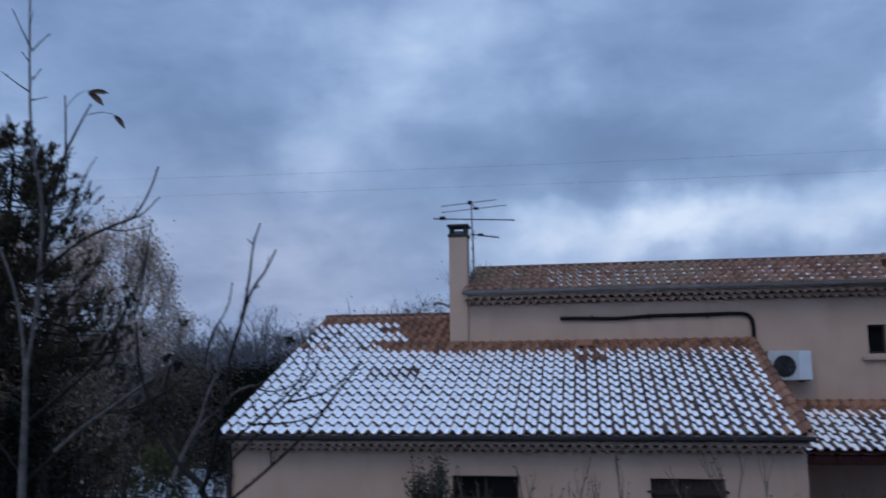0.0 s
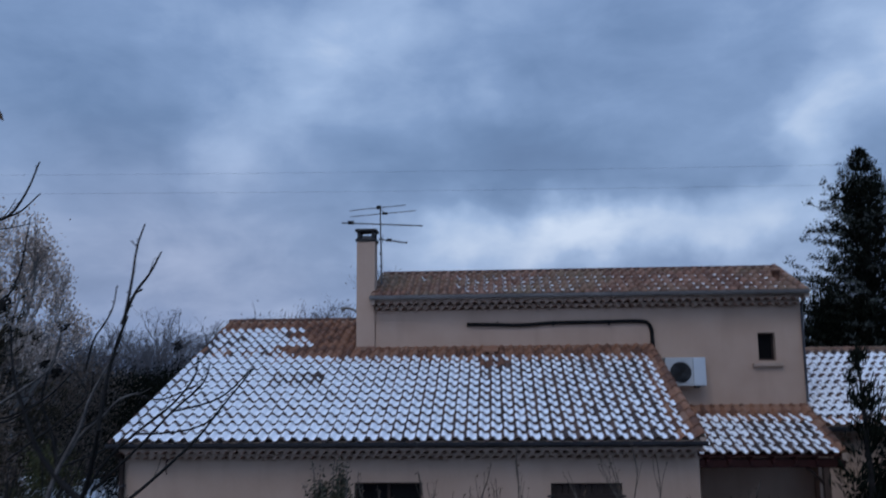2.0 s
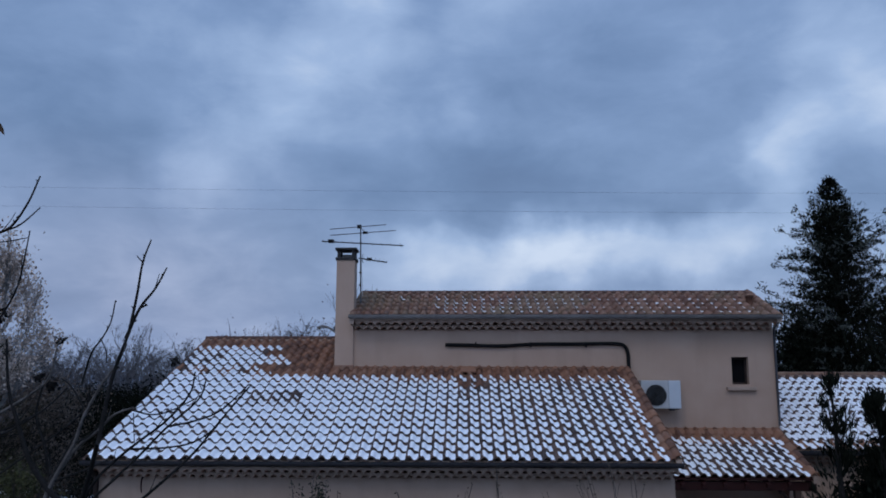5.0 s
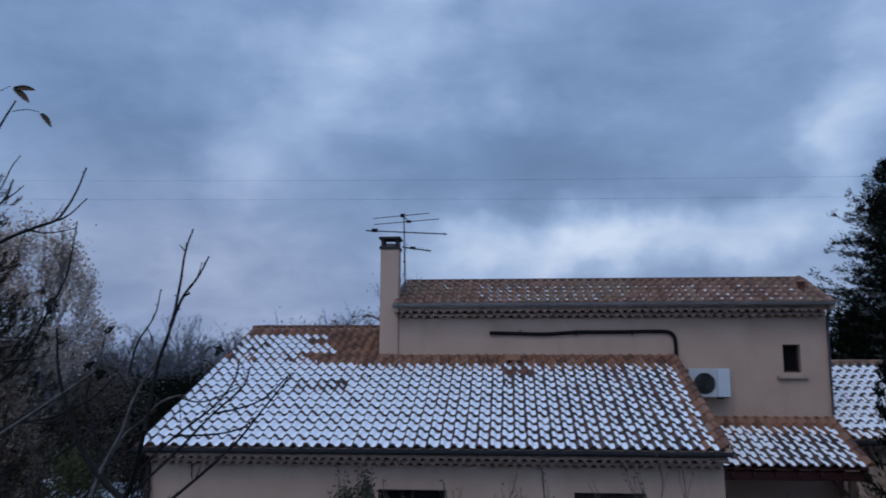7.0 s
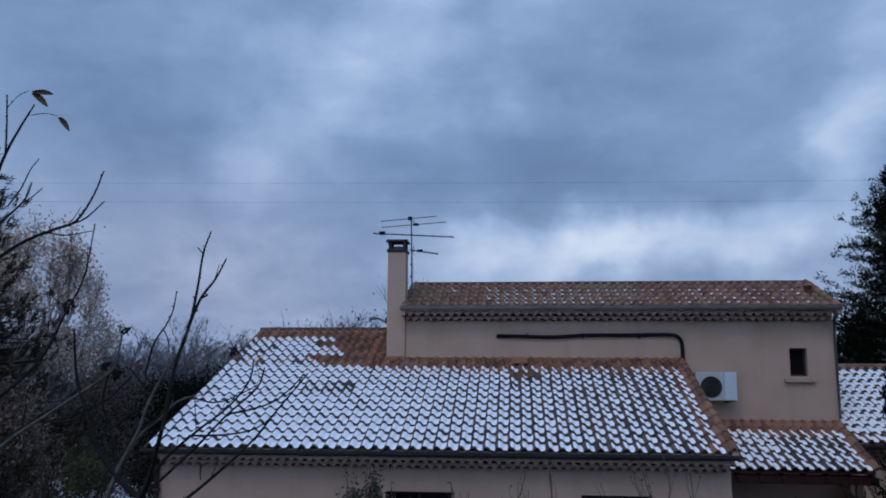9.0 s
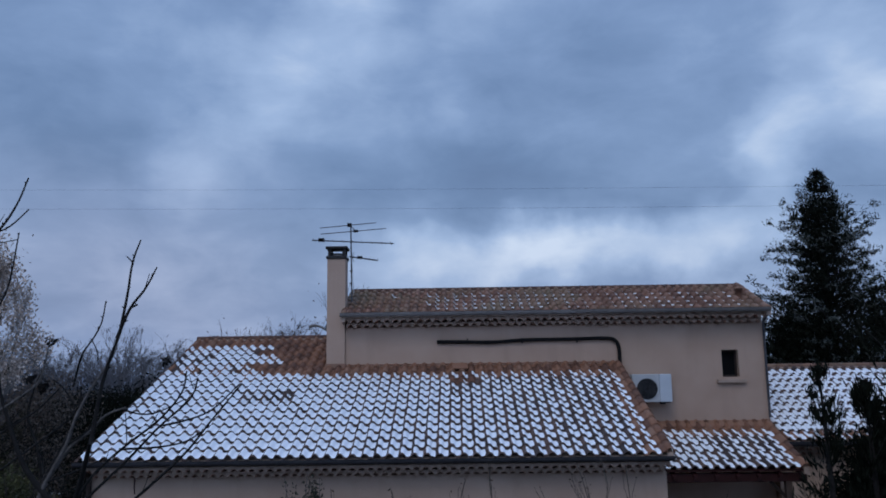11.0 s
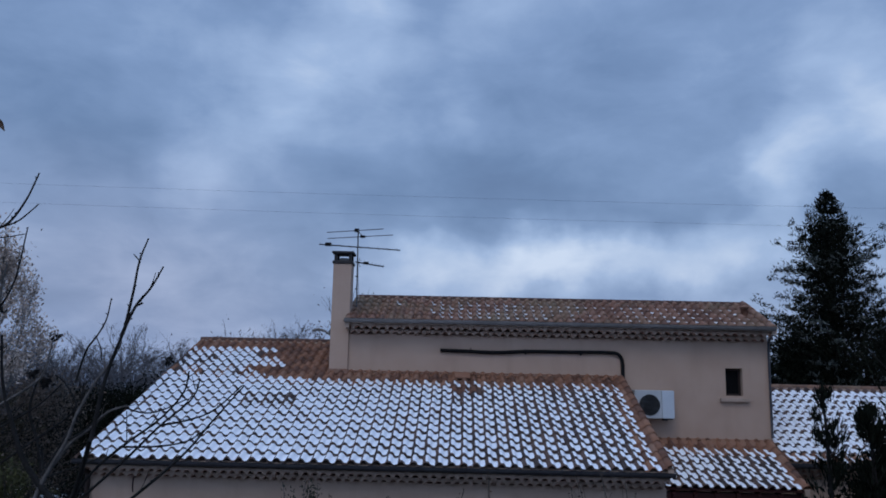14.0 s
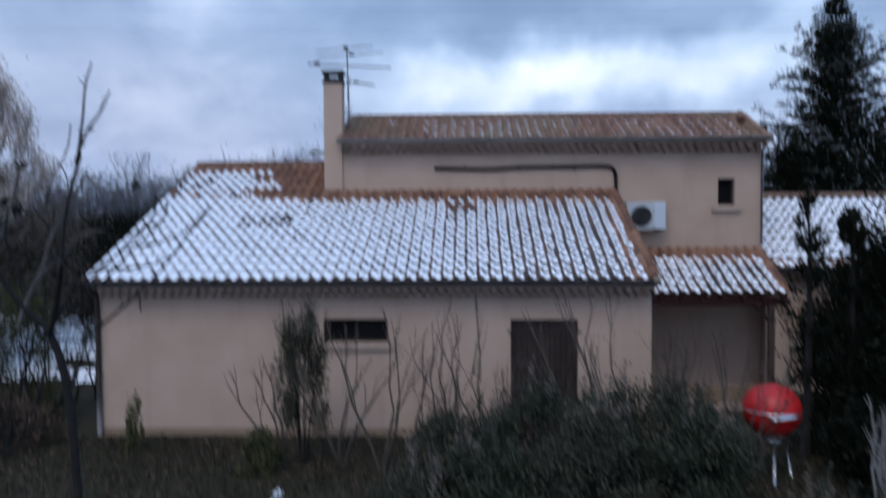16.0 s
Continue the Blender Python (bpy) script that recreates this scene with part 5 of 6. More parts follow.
for k, (x, y, h) in enumerate(((-7.6, 17.6, 2.2), (-8.6, 16.6, 2.1), (-7.0, 16.8, 1.9), (-9.6, 17.4, 2.3), (-10.8, 16.9, 2.6), (-6.4, 17.2, 1.5), (-6.2, 15.6, 1.6), (-7.6, 13.4, 1.7), (-8.8, 13.8, 2.0), (-6.6, 12.6, 1.4))):
    twig_bush(x, y, h, 300 + k, BARK_DARK, n=3, spread=0.5)


def far_wood():
    rng = random.Random(77)
    g, tips = Geo(), []
    for k in range(100):
        x, y = -58 + 0.68 * k + rng.uniform(-0.8, 0.8), rng.uniform(44, 62)
        h = rng.uniform(5.6, 7.6) * (y / 52)
        base = Vector((x, y, GROUND))
        g.tube([base, base + Vector((0, 0, h * 0.4))], 0.11, 0.07, 4, 0, False)
        for j in range(4):
            d = Vector((rng.uniform(-0.6, 0.6), rng.uniform(-0.6, 0.6), 1))
            grow(g, base + Vector((0, 0, h * rng.uniform(0.15, 0.4))), d, h * 0.27, 0.085, 4, rng, tips, 0.75, 0.06, 3, 3)
    nr = np.random.default_rng(4)
    base = np.array([tuple(p) for p in tips])
    rhombs(g, base[nr.integers(0, len(base), 42000)] + nr.normal(scale=0.12, size=(42000, 3)), 0.16, 0.022, nr, (0, 0, 0.5))
    ob = new("far_wood", g.make("far_wood", TWIG_FAR))
    tagged(ob, "grey leafless wood in the distance", "wood", kind="stuff")
    lg = Geo()
    nr = np.random.default_rng(3)
    c = np.stack([nr.uniform(-62, 14, 16000), nr.uniform(46, 64, 16000), GROUND + np.abs(nr.normal(0, 2.0, 16000))], axis=1)
    rhombs(lg, c, 0.22, 0.12, nr)
    tagged(new("undergrowth", lg.make("undergrowth", NEEDLE)), "dark undergrowth at the foot of the far wood", "undergrowth", kind="stuff")


far_wood()
for k, (x, y, h) in enumerate(((-7.0, 29, 6.2), (-5.6, 29, 6.5), (-4.3, 29.5, 7.1), (-3.4, 30.5, 6.9), (-2.6, 30, 6.8))):
    bare_tree("bare_tree", x, y, h, "leafless tree whose top shows over the ridge", TWIG_FAR, LEAF_BROWN, 900, 0.045, seed=60 + k, depth=4, sides=3, group="bare trees behind the house")

lamp = thing("street_lamp", "grey street lamp seen over the roof ridge", "street lamp", at=(-2.5, 25, GROUND))
child("pole", Geo().tube([(-2.45, 25, GROUND - 0.05), (-2.45, 25, 5.45), (-2.6, 25, 5.66)], 0.05, 0.035, 8, 3).make("pole", ALU, True), lamp)
child("head", Geo().tube([(-2.56, 25, 5.62), (-2.75, 25, 5.74), (-2.95, 25, 5.79), (-3.12, 25, 5.74)], 0.03, 0.05, 10, 4).make("head", ZINC_LIGHT, True), lamp)

# power lines high over the house
for dz in (0.0, -1.0):
    ln = thing("power_line", "thin dark overhead power line", "cable", "power lines", at=(-5, 40, 13))
    pts = []
    for i in range(17):
        u = -1 + i / 8
        pts.append((u * 62 - 3, 40, 13.75 + dz + 1.2 * u * u * 0.5 - 0.8 * u))
    child("cable", Geo().tube(pts, 0.0042, 0.0042, 4).make("cable", BLACK), ln)
for x, zt in ((-65, 15.3), (59, 13.7)):
    po = thing("power_pole", "tall weathered wooden power pole", "pole", "power poles", at=(x, 40, GROUND))
    child("pole", Geo().tube([(x, 40, GROUND - 0.1), (x, 40, zt)], 0.16, 0.11, 8).make("pole", BARK, True), po)

# ---- garden in front of the house ----
for k, (x, y, rx, ry, top, n, leaf, mat) in enumerate((
        (1.55, 11.2, 0.75, 0.7, 0.85, 5200, 0.036, LEAF_GREY), (2.75, 11.0, 0.85, 0.8, 1.25, 6500, 0.036, LEAF_SHRUB), (3.75, 11.2, 0.8, 0.8, 1.32, 6000, 0.036, LEAF_SHRUB),
        (4.7, 11.3, 0.75, 0.7, 1.3, 5200, 0.036, LEAF_GREY), (2.2, 10.2, 0.9, 0.6, 0.75, 5600, 0.036, LEAF_SHRUB), (3.5, 10.1, 1.0, 0.6, 1.15, 6000, 0.036, LEAF_GREY),
        (4.8, 10.4, 0.8, 0.6, 1.05, 6500, 0.036, LEAF_SHRUB), (5.25, 11.6, 0.6, 0.6, 0.95, 5200, 0.036, LEAF_GREY), (6.6, 10.2, 0.9, 0.6, -0.02, 3000, 0.036, LEAF_SHRUB), (1.2, 10.3, 0.7, 0.6, 0.4, 4200, 0.036, LEAF_GREY))):
    shrub("garden_shrub", x, y, rx, ry, top, int(n * 1.4), leaf, mat, "dense dark evergreen garden shrub with upright shoots", 100 + k, clumps=46, group="shrubs below the window", shoots=26)
shrub("tall_shrub", -0.9, 12.6, 0.42, 0.4, 2.25, 6500, 0.034, LEAF_GREY, "tall narrow dark green shrub by the window", 120, bottom=0.35, clumps=30, stems=12, shoots=16)
shrub("small_bush", -3.95, 13.3, 0.16, 0.16, 0.72, 800, 0.035, LEAF_YELLOW, "small yellow-green bush by the wall", 121, clumps=14, stems=6)
shrub("small_bush", -1.5, 12.2, 0.35, 0.3, 0.42, 1300, 0.045, LEAF_YELLOW, "small yellow-green bush by the wall", 122, clumps=14, stems=6)
for k, (x, y, h) in enumerate(((-0.2, 12.4, 1.9), (0.5, 12.2, 2.6), (1.1, 11.9, 2.1), (1.95, 11.6, 2.5), (2.2, 11.9, 2.0), (3.3, 11.5, 2.2), (4.2, 11.8, 2.5), (4.75, 11.7, 2.3), (5.45, 11.4, 2.1), (6.0, 11.8, 2.0), (-1.2, 12.5, 1.7))):
    twig_bush(x, y, h, 200 + k, TWIG, n=3, spread=0.42)
twig_bush(7.15, 10.2, 1.5, 231, BARK_PALE, "pale dead twigs beside the bush", 4, 0.6)
shrub("snow_tuft", -0.9, 10.9, 0.12, 0.1, -0.05, 260, 0.02, SNOW, "small clot of snow on a grass tuft", 232, clumps=8, stems=3, category="snow")


def grass_stuff():
    nr = np.random.default_rng(8)
    g = Geo()
    n = 26000
    c = np.stack([nr.uniform(-9, 9, n), nr.uniform(9.6, 14.2, n), np.full(n, GROUND + 0.03)], axis=1)
    rhombs(g, c, 0.055, 0.008, nr, (0, 0, 1.4))
    tagged(new("grass", g.make("grass", BLADES)), "rough dull winter grass", "grass", kind="stuff")
    g2 = Geo()
    n = 6000
    c = np.stack([nr.uniform(-9, 8, n), nr.uniform(9.6, 14.2, n), np.full(n, GROUND + 0.012)], axis=1)
    rhombs(g2, c, 0.045, 0.028, nr, (0.5, 0.5, 0))
    tagged(new("fallen_leaves", g2.make("fallen_leaves", LEAF_BROWN)), "brown fallen leaves in the grass", "leaves", kind="stuff")


grass_stuff()


def barbecue(x, y, z, r):
    b = thing("kettle_barbecue", "round red enamelled kettle barbecue on pale metal legs", "barbecue", at=(x, y, GROUND))
    up = [(r * math.cos(w), r * 0.85 * math.sin(w) + 0.012) for w in [math.pi / 2 * k / 9 for k in range(10)]]
    dn = [(r * math.cos(w), -r * 0.95 * math.sin(w) - 0.012) for w in [math.pi / 2 * k / 9 for k in range(10)]]
    lid = child("lid", Geo().lathe((x, y, z), up, 28).make("lid", RED, True), b, "domed red lid")
    child("bowl", Geo().lathe((x, y, z), dn, 28).make("bowl", RED, True), b, "red bowl")
    child("rim", Geo().lathe((x, y, z), [(r + 0.004, -0.012), (r + 0.014, 0.0), (r + 0.004, 0.012)], 28).make("rim", CHROME, True), b)
    child("handle", Geo().tube([(x - 0.16, y - r * 0.88, z - 0.06), (x - 0.14, y - r - 0.06, z - 0.05), (x + 0.16, y - r - 0.06, z - 0.01), (x + 0.2, y - r * 0.86, z - 0.02)], 0.03, 0.03, 8, 4).make("handle", CHROME, True), lid, "broad pale metal handle")
    for w in (0.3, 2.4, 4.5):
        dx, dy = math.cos(w), math.sin(w)
        child("leg", Geo().tube([(x + dx * r * 0.5, y + dy * r * 0.5, z - r * 0.6), (x + dx * r * 0.85, y + dy * r * 0.85, GROUND)], 0.022, 0.018, 8).make("leg", CHROME, True), b)
    child("ash_pan", Geo().lathe((x, y, z - r * 1.05), [(0.0, -0.05), (0.16, -0.05), (0.19, 0.0), (0.17, 0.0)], 20).make("ash_pan", CHROME, True), b, "pale metal ash pan")


barbecue(6.40, 12.0, 0.88, 0.43)


# ---- bare trees close to the camera ----
def limb(parent, name, pts, r0, r1, mat):
    g = Geo().tube(pts, r0, r1, 7, 5)
    rng = random.Random(int(abs(pts[0][0] * 1000) + len(pts)))
    # buds and knots along the twig
    for i in range(len(pts) - 1):
        a, b = Vector(pts[i]), Vector(pts[i + 1])
        for k in range(2):
            t = rng.random()
            c = a.lerp(b, t)
            d = Vector((rng.uniform(-1, 1), rng.uniform(-1, 1), rng.uniform(0.2, 1))).normalized()
            r = r0 + (r1 - r0) * (i + t) / (len(pts) - 1)
            g.tube([c, c + d * (r + 0.012)], r * 0.7 + 0.0015, 0.002, 5)
        if r0 > 0.0095 and rng.random() < 0.6 and name == "branch":
            c = a.lerp(b, rng.uniform(0.2, 0.9))
            d = ((b - a).normalized() + Vector((rng.uniform(-0.9, 0.9), rng.uniform(-0.5, 0.5), rng.uniform(-0.2, 0.9)))).normalized()
            n = rng.uniform(0.06, 0.16)
            g.tube([c, c + d * n * 0.5, c + d * n + Vector((0, 0, 0.02))], 0.0035, 0.002, 5, 3)
    child(name, g.make(name, mat, True), parent)


WALNUT_X, WALNUT_TOP = -2.35, (-2.37, 5.0, 2.60)
SAPLING_X, SAPLING_TOP = -0.80, (-1.07, 5.0, 3.10)
WITHERED = [((-2.061, 5.0, 5.968), (-1.891, 4.99, 5.943), 0.022), ((-2.061, 5.0, 5.965), (-1.932, 5.0, 5.855), 0.026), ((-1.841, 5.0, 5.771), (-1.751, 5.0, 5.667), 0.022)]
DRY_CLUMPS = [((-1.289, 5.1, 4.233), 0.05), ((-1.409, 5.1, 3.991), 0.05), ((-1.324, 5.1, 3.933), 0.06), ((-1.724, 5.1, 4.403), 0.06), ((-0.498, 5.1, 4.097), 0.05)]
walnut = thing("bare_tree", "young leafless tree with pale bark and a few withered leaves", "tree", at=(WALNUT_X, 5.0, GROUND))
limb(walnut, "trunk", [(-2.39, 5.00, 2.56), (-2.42, 5.00, 2.98), (-2.43, 5.00, 3.49), (-2.44, 5.00, 3.89), (-2.39, 5.00, 4.29)], 0.035, 0.012, BARK)
limb(walnut, "branch", [(-2.39, 5.00, 4.29), (-2.37, 5.00, 4.83), (-2.41, 5.00, 5.22), (-2.49, 5.00, 5.52), (-2.55, 5.00, 6.05), (-2.61, 5.00, 7.06)], 0.020, 0.006, BARK)
limb(walnut, "branch", [(-2.44, 5.00, 3.85), (-2.51, 5.00, 4.26), (-2.63, 5.00, 4.63), (-2.87, 5.00, 5.07)], 0.017, 0.006, BARK)
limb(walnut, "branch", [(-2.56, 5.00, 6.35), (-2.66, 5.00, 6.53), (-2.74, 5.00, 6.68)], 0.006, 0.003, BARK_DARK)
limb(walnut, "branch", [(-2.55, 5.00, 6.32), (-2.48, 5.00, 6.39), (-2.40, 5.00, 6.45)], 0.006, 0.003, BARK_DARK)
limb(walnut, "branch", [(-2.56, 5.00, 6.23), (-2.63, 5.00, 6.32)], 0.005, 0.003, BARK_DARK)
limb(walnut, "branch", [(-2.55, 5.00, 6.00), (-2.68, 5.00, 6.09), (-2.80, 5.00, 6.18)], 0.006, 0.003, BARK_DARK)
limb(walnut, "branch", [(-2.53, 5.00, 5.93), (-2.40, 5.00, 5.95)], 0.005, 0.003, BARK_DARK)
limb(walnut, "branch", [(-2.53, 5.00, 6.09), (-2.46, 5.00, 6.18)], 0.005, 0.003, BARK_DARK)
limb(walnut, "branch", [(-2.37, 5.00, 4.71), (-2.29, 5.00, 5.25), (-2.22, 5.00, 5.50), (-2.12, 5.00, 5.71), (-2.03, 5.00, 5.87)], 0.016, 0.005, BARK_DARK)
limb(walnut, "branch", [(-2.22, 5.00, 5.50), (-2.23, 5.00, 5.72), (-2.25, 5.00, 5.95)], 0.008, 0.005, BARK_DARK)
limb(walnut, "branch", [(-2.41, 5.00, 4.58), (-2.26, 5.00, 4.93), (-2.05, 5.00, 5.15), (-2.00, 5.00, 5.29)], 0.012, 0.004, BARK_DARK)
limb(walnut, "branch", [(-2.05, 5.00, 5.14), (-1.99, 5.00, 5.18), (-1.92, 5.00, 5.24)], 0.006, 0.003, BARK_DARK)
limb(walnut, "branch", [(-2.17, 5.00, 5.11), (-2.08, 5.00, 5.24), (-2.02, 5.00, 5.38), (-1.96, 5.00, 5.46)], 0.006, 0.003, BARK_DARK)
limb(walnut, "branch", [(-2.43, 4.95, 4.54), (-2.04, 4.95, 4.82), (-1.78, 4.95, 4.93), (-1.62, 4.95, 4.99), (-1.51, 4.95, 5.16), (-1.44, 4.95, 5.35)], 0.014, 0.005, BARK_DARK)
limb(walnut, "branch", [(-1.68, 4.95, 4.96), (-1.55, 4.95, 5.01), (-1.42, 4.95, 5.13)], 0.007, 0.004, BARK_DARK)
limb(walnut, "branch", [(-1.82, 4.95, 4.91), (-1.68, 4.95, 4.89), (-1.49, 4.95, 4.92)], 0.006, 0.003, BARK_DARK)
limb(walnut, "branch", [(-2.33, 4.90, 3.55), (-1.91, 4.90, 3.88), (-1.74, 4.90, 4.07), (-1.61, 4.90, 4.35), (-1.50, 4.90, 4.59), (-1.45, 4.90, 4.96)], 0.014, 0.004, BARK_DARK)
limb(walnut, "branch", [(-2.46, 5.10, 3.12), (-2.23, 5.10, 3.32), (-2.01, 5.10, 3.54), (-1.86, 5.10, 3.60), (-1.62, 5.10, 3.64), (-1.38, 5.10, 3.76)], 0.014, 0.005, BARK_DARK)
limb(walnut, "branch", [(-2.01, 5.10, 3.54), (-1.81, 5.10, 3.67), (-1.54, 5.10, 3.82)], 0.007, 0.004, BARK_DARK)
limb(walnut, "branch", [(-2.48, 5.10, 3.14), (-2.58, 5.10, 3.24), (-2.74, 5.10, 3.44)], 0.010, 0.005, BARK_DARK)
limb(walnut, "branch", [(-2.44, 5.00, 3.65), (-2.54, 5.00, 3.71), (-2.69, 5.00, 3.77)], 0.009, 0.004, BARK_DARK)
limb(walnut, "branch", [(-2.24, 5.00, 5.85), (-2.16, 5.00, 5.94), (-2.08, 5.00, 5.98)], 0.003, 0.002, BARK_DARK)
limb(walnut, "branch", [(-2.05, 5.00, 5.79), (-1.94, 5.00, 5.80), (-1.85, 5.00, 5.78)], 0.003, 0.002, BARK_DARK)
limb(walnut, "trunk", [(WALNUT_X, 5.0, GROUND - 0.05), (WALNUT_X - 0.02, 5.0, 1.2), WALNUT_TOP], 0.06, 0.036, BARK_PALE)


def withered_leaf(parent, p, q, width):
    p, q = Vector(p), Vector(q)
    d = (q - p)
    side = d.cross(Vector((0, 1, 0))).normalized()
    vs, fs = [], []
    for i in range(7):
        t = i / 6
        w = width * math.sin(math.pi * (0.06 + 0.9 * t)) ** 0.8
        c = p + d * t + Vector((0, 0.01 * math.sin(3 * t), 0.012 * math.sin(math.pi * t)))
        vs += [c - side * w, c + Vector((0, 0.012, 0.0)), c + side * w * 0.8]
    for i in range(6):
        for k in (0, 1):
            a = i * 3 + k
            fs.append((a, a + 1, a + 4, a + 3))
    child("leaf", mesh("leaf", vs, fs, LEAF_BROWN, True), parent, "withered brown leaf")


for p, q, w in WITHERED:
    withered_leaf(walnut, p, q, w)
sapling = thing("bare_sapling", "dark leafless sapling with crossing branches", "tree", at=(SAPLING_X, 5.0, GROUND))
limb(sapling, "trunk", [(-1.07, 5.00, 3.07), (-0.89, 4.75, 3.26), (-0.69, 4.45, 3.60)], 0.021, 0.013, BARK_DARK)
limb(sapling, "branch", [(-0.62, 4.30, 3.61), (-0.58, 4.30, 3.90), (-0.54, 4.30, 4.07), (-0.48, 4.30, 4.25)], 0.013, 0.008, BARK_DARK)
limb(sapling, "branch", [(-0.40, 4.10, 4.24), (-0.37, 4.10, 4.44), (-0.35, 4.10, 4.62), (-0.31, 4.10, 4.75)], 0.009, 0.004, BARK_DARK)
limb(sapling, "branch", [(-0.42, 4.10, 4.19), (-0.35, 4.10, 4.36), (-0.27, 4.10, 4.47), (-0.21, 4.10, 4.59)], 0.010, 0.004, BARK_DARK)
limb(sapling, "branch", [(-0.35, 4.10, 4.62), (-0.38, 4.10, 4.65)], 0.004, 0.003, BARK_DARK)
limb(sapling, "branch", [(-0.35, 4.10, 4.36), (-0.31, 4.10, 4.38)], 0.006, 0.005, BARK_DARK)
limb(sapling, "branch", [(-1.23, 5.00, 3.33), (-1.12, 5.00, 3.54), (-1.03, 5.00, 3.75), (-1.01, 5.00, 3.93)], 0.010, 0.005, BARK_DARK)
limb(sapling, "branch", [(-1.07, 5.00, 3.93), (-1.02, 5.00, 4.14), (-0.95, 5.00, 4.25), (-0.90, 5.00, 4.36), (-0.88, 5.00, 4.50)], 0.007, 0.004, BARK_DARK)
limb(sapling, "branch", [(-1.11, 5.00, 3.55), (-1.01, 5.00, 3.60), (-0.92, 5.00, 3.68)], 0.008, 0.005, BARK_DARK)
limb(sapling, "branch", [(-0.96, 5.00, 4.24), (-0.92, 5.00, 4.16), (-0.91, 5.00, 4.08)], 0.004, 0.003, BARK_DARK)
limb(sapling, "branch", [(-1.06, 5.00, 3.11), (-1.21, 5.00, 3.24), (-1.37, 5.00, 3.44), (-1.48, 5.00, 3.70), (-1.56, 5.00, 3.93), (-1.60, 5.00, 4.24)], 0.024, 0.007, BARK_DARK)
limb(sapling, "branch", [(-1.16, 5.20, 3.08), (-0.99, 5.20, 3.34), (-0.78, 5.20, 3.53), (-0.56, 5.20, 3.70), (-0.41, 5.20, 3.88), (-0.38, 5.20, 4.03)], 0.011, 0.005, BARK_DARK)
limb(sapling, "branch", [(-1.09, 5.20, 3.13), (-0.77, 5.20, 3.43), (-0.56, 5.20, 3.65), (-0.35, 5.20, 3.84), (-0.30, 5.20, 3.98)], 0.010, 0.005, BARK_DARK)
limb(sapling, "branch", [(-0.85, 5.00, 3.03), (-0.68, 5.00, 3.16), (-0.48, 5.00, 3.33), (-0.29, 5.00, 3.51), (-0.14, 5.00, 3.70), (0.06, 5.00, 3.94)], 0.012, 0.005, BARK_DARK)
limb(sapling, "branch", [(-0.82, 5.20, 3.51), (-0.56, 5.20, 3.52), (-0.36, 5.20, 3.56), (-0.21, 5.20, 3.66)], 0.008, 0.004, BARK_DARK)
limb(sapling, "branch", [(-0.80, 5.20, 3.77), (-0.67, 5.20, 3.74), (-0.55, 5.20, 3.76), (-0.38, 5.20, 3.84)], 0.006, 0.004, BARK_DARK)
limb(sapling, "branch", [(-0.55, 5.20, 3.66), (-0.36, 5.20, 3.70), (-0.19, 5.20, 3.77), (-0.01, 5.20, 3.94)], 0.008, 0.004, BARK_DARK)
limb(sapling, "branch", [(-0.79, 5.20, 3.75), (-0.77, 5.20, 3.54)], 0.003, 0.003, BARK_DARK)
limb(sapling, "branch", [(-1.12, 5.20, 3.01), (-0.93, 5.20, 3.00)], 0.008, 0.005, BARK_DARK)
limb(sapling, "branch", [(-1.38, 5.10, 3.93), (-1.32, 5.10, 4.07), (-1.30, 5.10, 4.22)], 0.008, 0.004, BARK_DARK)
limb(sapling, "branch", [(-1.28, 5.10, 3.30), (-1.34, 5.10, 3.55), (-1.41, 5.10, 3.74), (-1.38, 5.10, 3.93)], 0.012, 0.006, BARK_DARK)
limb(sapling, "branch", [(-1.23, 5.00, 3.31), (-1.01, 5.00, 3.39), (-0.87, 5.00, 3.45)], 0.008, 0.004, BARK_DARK)
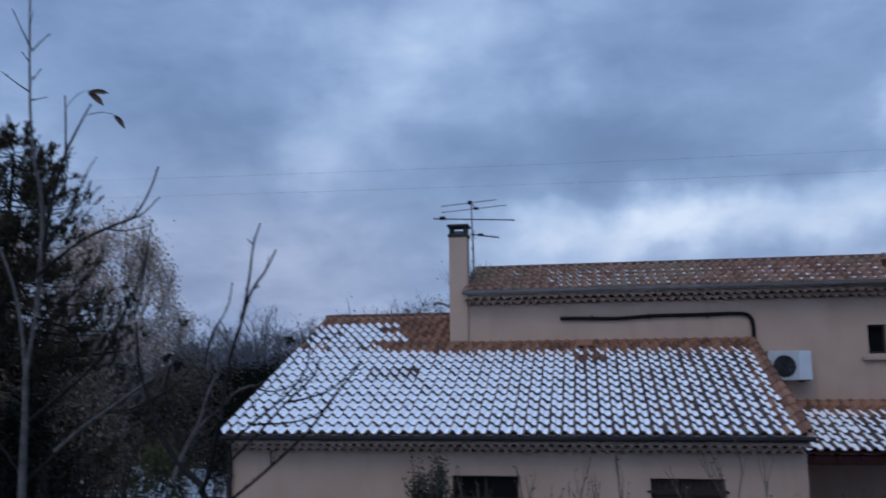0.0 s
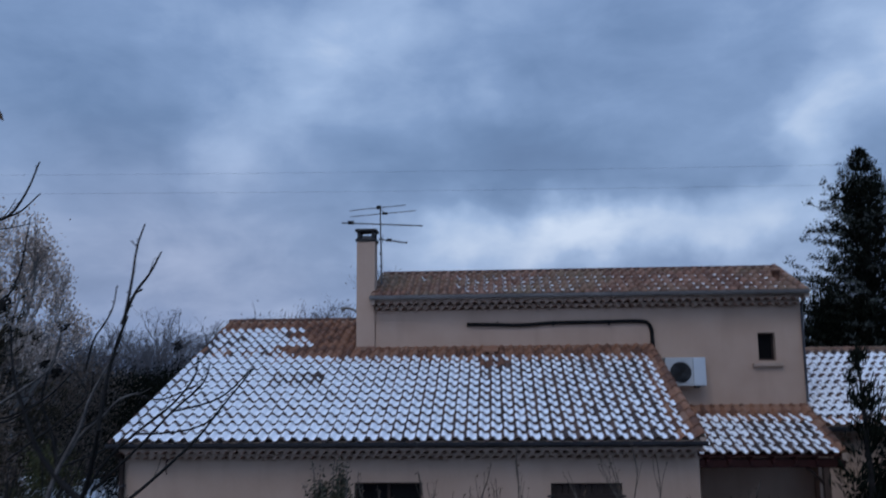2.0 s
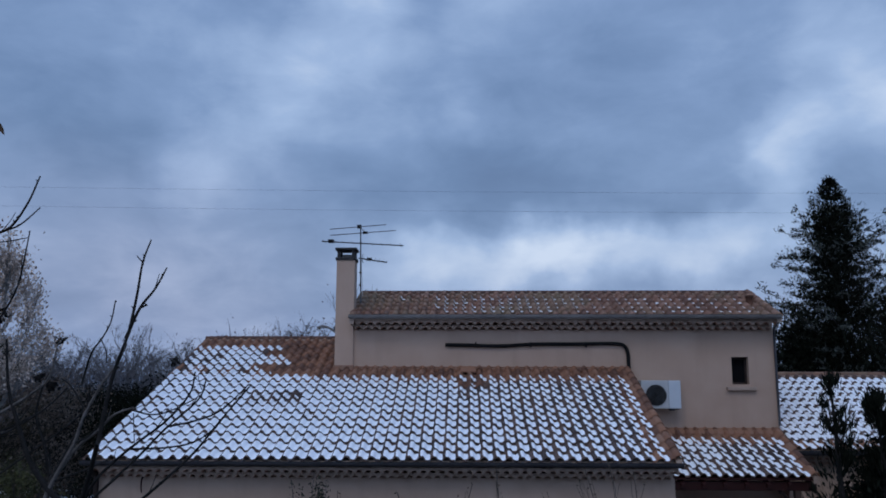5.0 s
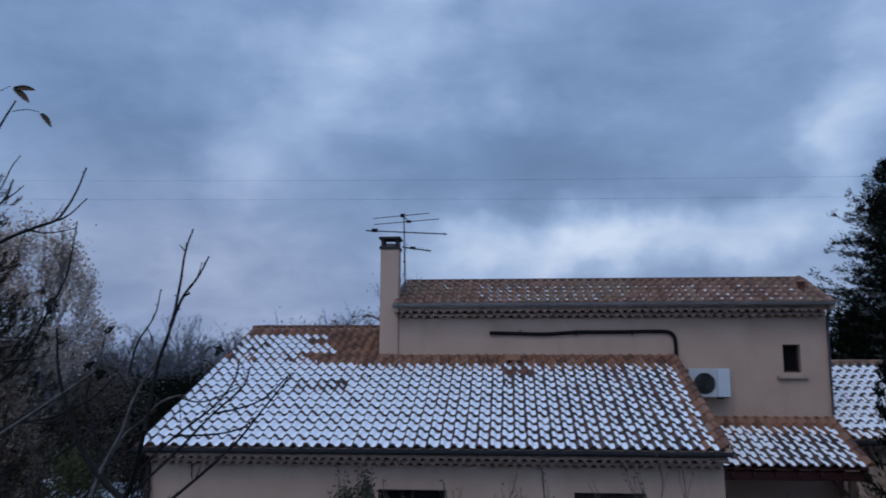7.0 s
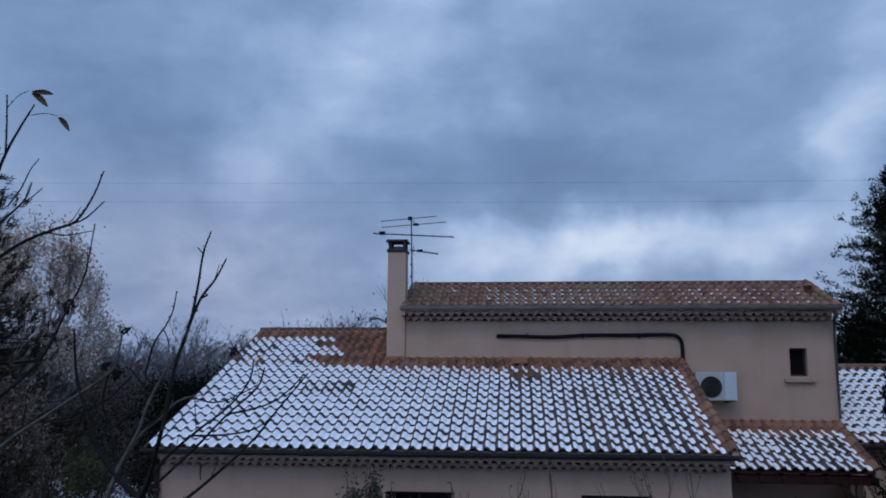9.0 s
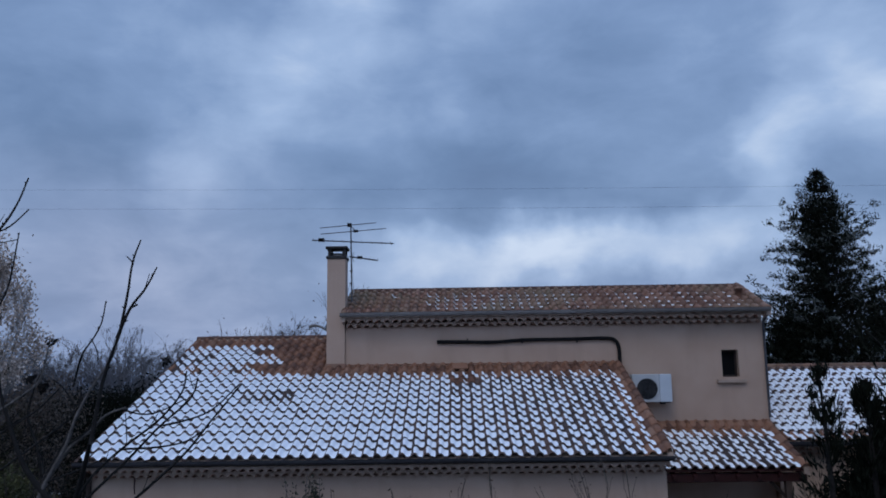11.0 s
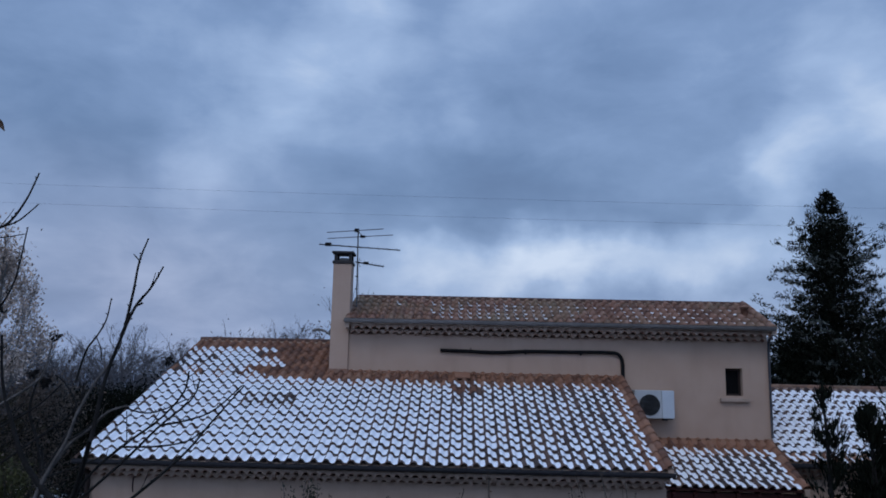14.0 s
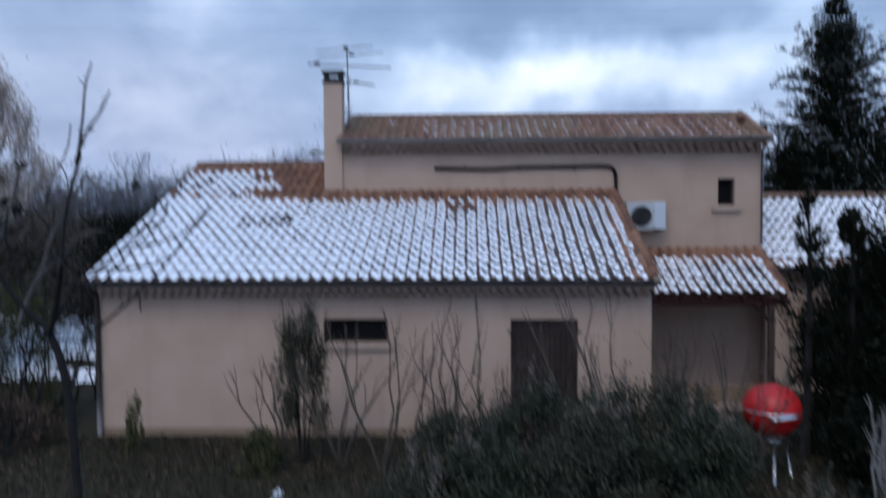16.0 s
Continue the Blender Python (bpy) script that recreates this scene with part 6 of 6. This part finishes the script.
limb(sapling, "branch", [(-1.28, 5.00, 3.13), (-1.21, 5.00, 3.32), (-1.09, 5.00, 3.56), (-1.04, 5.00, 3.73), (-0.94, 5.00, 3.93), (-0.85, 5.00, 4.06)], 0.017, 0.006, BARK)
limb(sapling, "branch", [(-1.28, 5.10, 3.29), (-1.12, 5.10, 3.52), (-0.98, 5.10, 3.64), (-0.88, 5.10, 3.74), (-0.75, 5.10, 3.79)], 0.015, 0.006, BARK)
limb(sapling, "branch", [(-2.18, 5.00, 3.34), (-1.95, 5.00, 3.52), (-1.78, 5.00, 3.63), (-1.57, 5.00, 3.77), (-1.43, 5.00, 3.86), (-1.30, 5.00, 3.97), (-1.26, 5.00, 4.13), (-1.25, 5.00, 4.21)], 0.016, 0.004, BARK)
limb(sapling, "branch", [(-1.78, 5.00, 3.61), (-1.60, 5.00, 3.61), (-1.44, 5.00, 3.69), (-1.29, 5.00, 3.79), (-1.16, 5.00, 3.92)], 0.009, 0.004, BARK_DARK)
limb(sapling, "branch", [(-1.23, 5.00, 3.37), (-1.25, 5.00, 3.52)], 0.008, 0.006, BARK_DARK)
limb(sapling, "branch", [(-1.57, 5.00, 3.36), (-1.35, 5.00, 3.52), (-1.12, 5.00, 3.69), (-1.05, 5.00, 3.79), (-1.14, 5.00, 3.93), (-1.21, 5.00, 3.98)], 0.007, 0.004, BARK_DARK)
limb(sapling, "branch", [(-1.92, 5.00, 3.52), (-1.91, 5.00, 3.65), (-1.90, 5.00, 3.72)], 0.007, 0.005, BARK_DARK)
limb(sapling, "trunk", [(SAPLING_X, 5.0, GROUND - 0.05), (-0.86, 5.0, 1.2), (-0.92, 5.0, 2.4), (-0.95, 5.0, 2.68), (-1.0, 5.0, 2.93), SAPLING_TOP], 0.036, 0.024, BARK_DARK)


def dry_clump(parent, at, size, seed):
    nr = np.random.default_rng(seed)
    g = Geo()
    rhombs(g, np.array([at] * 26) + nr.normal(scale=size * 0.35, size=(26, 3)), size * 0.4, size * 0.25, nr)
    child("seed_head", g.make("seed_head", BARK_DARK), parent, "dark dried fruit cluster")


for k, (p, s) in enumerate(DRY_CLUMPS):
    dry_clump(sapling, p, s, 400 + k)
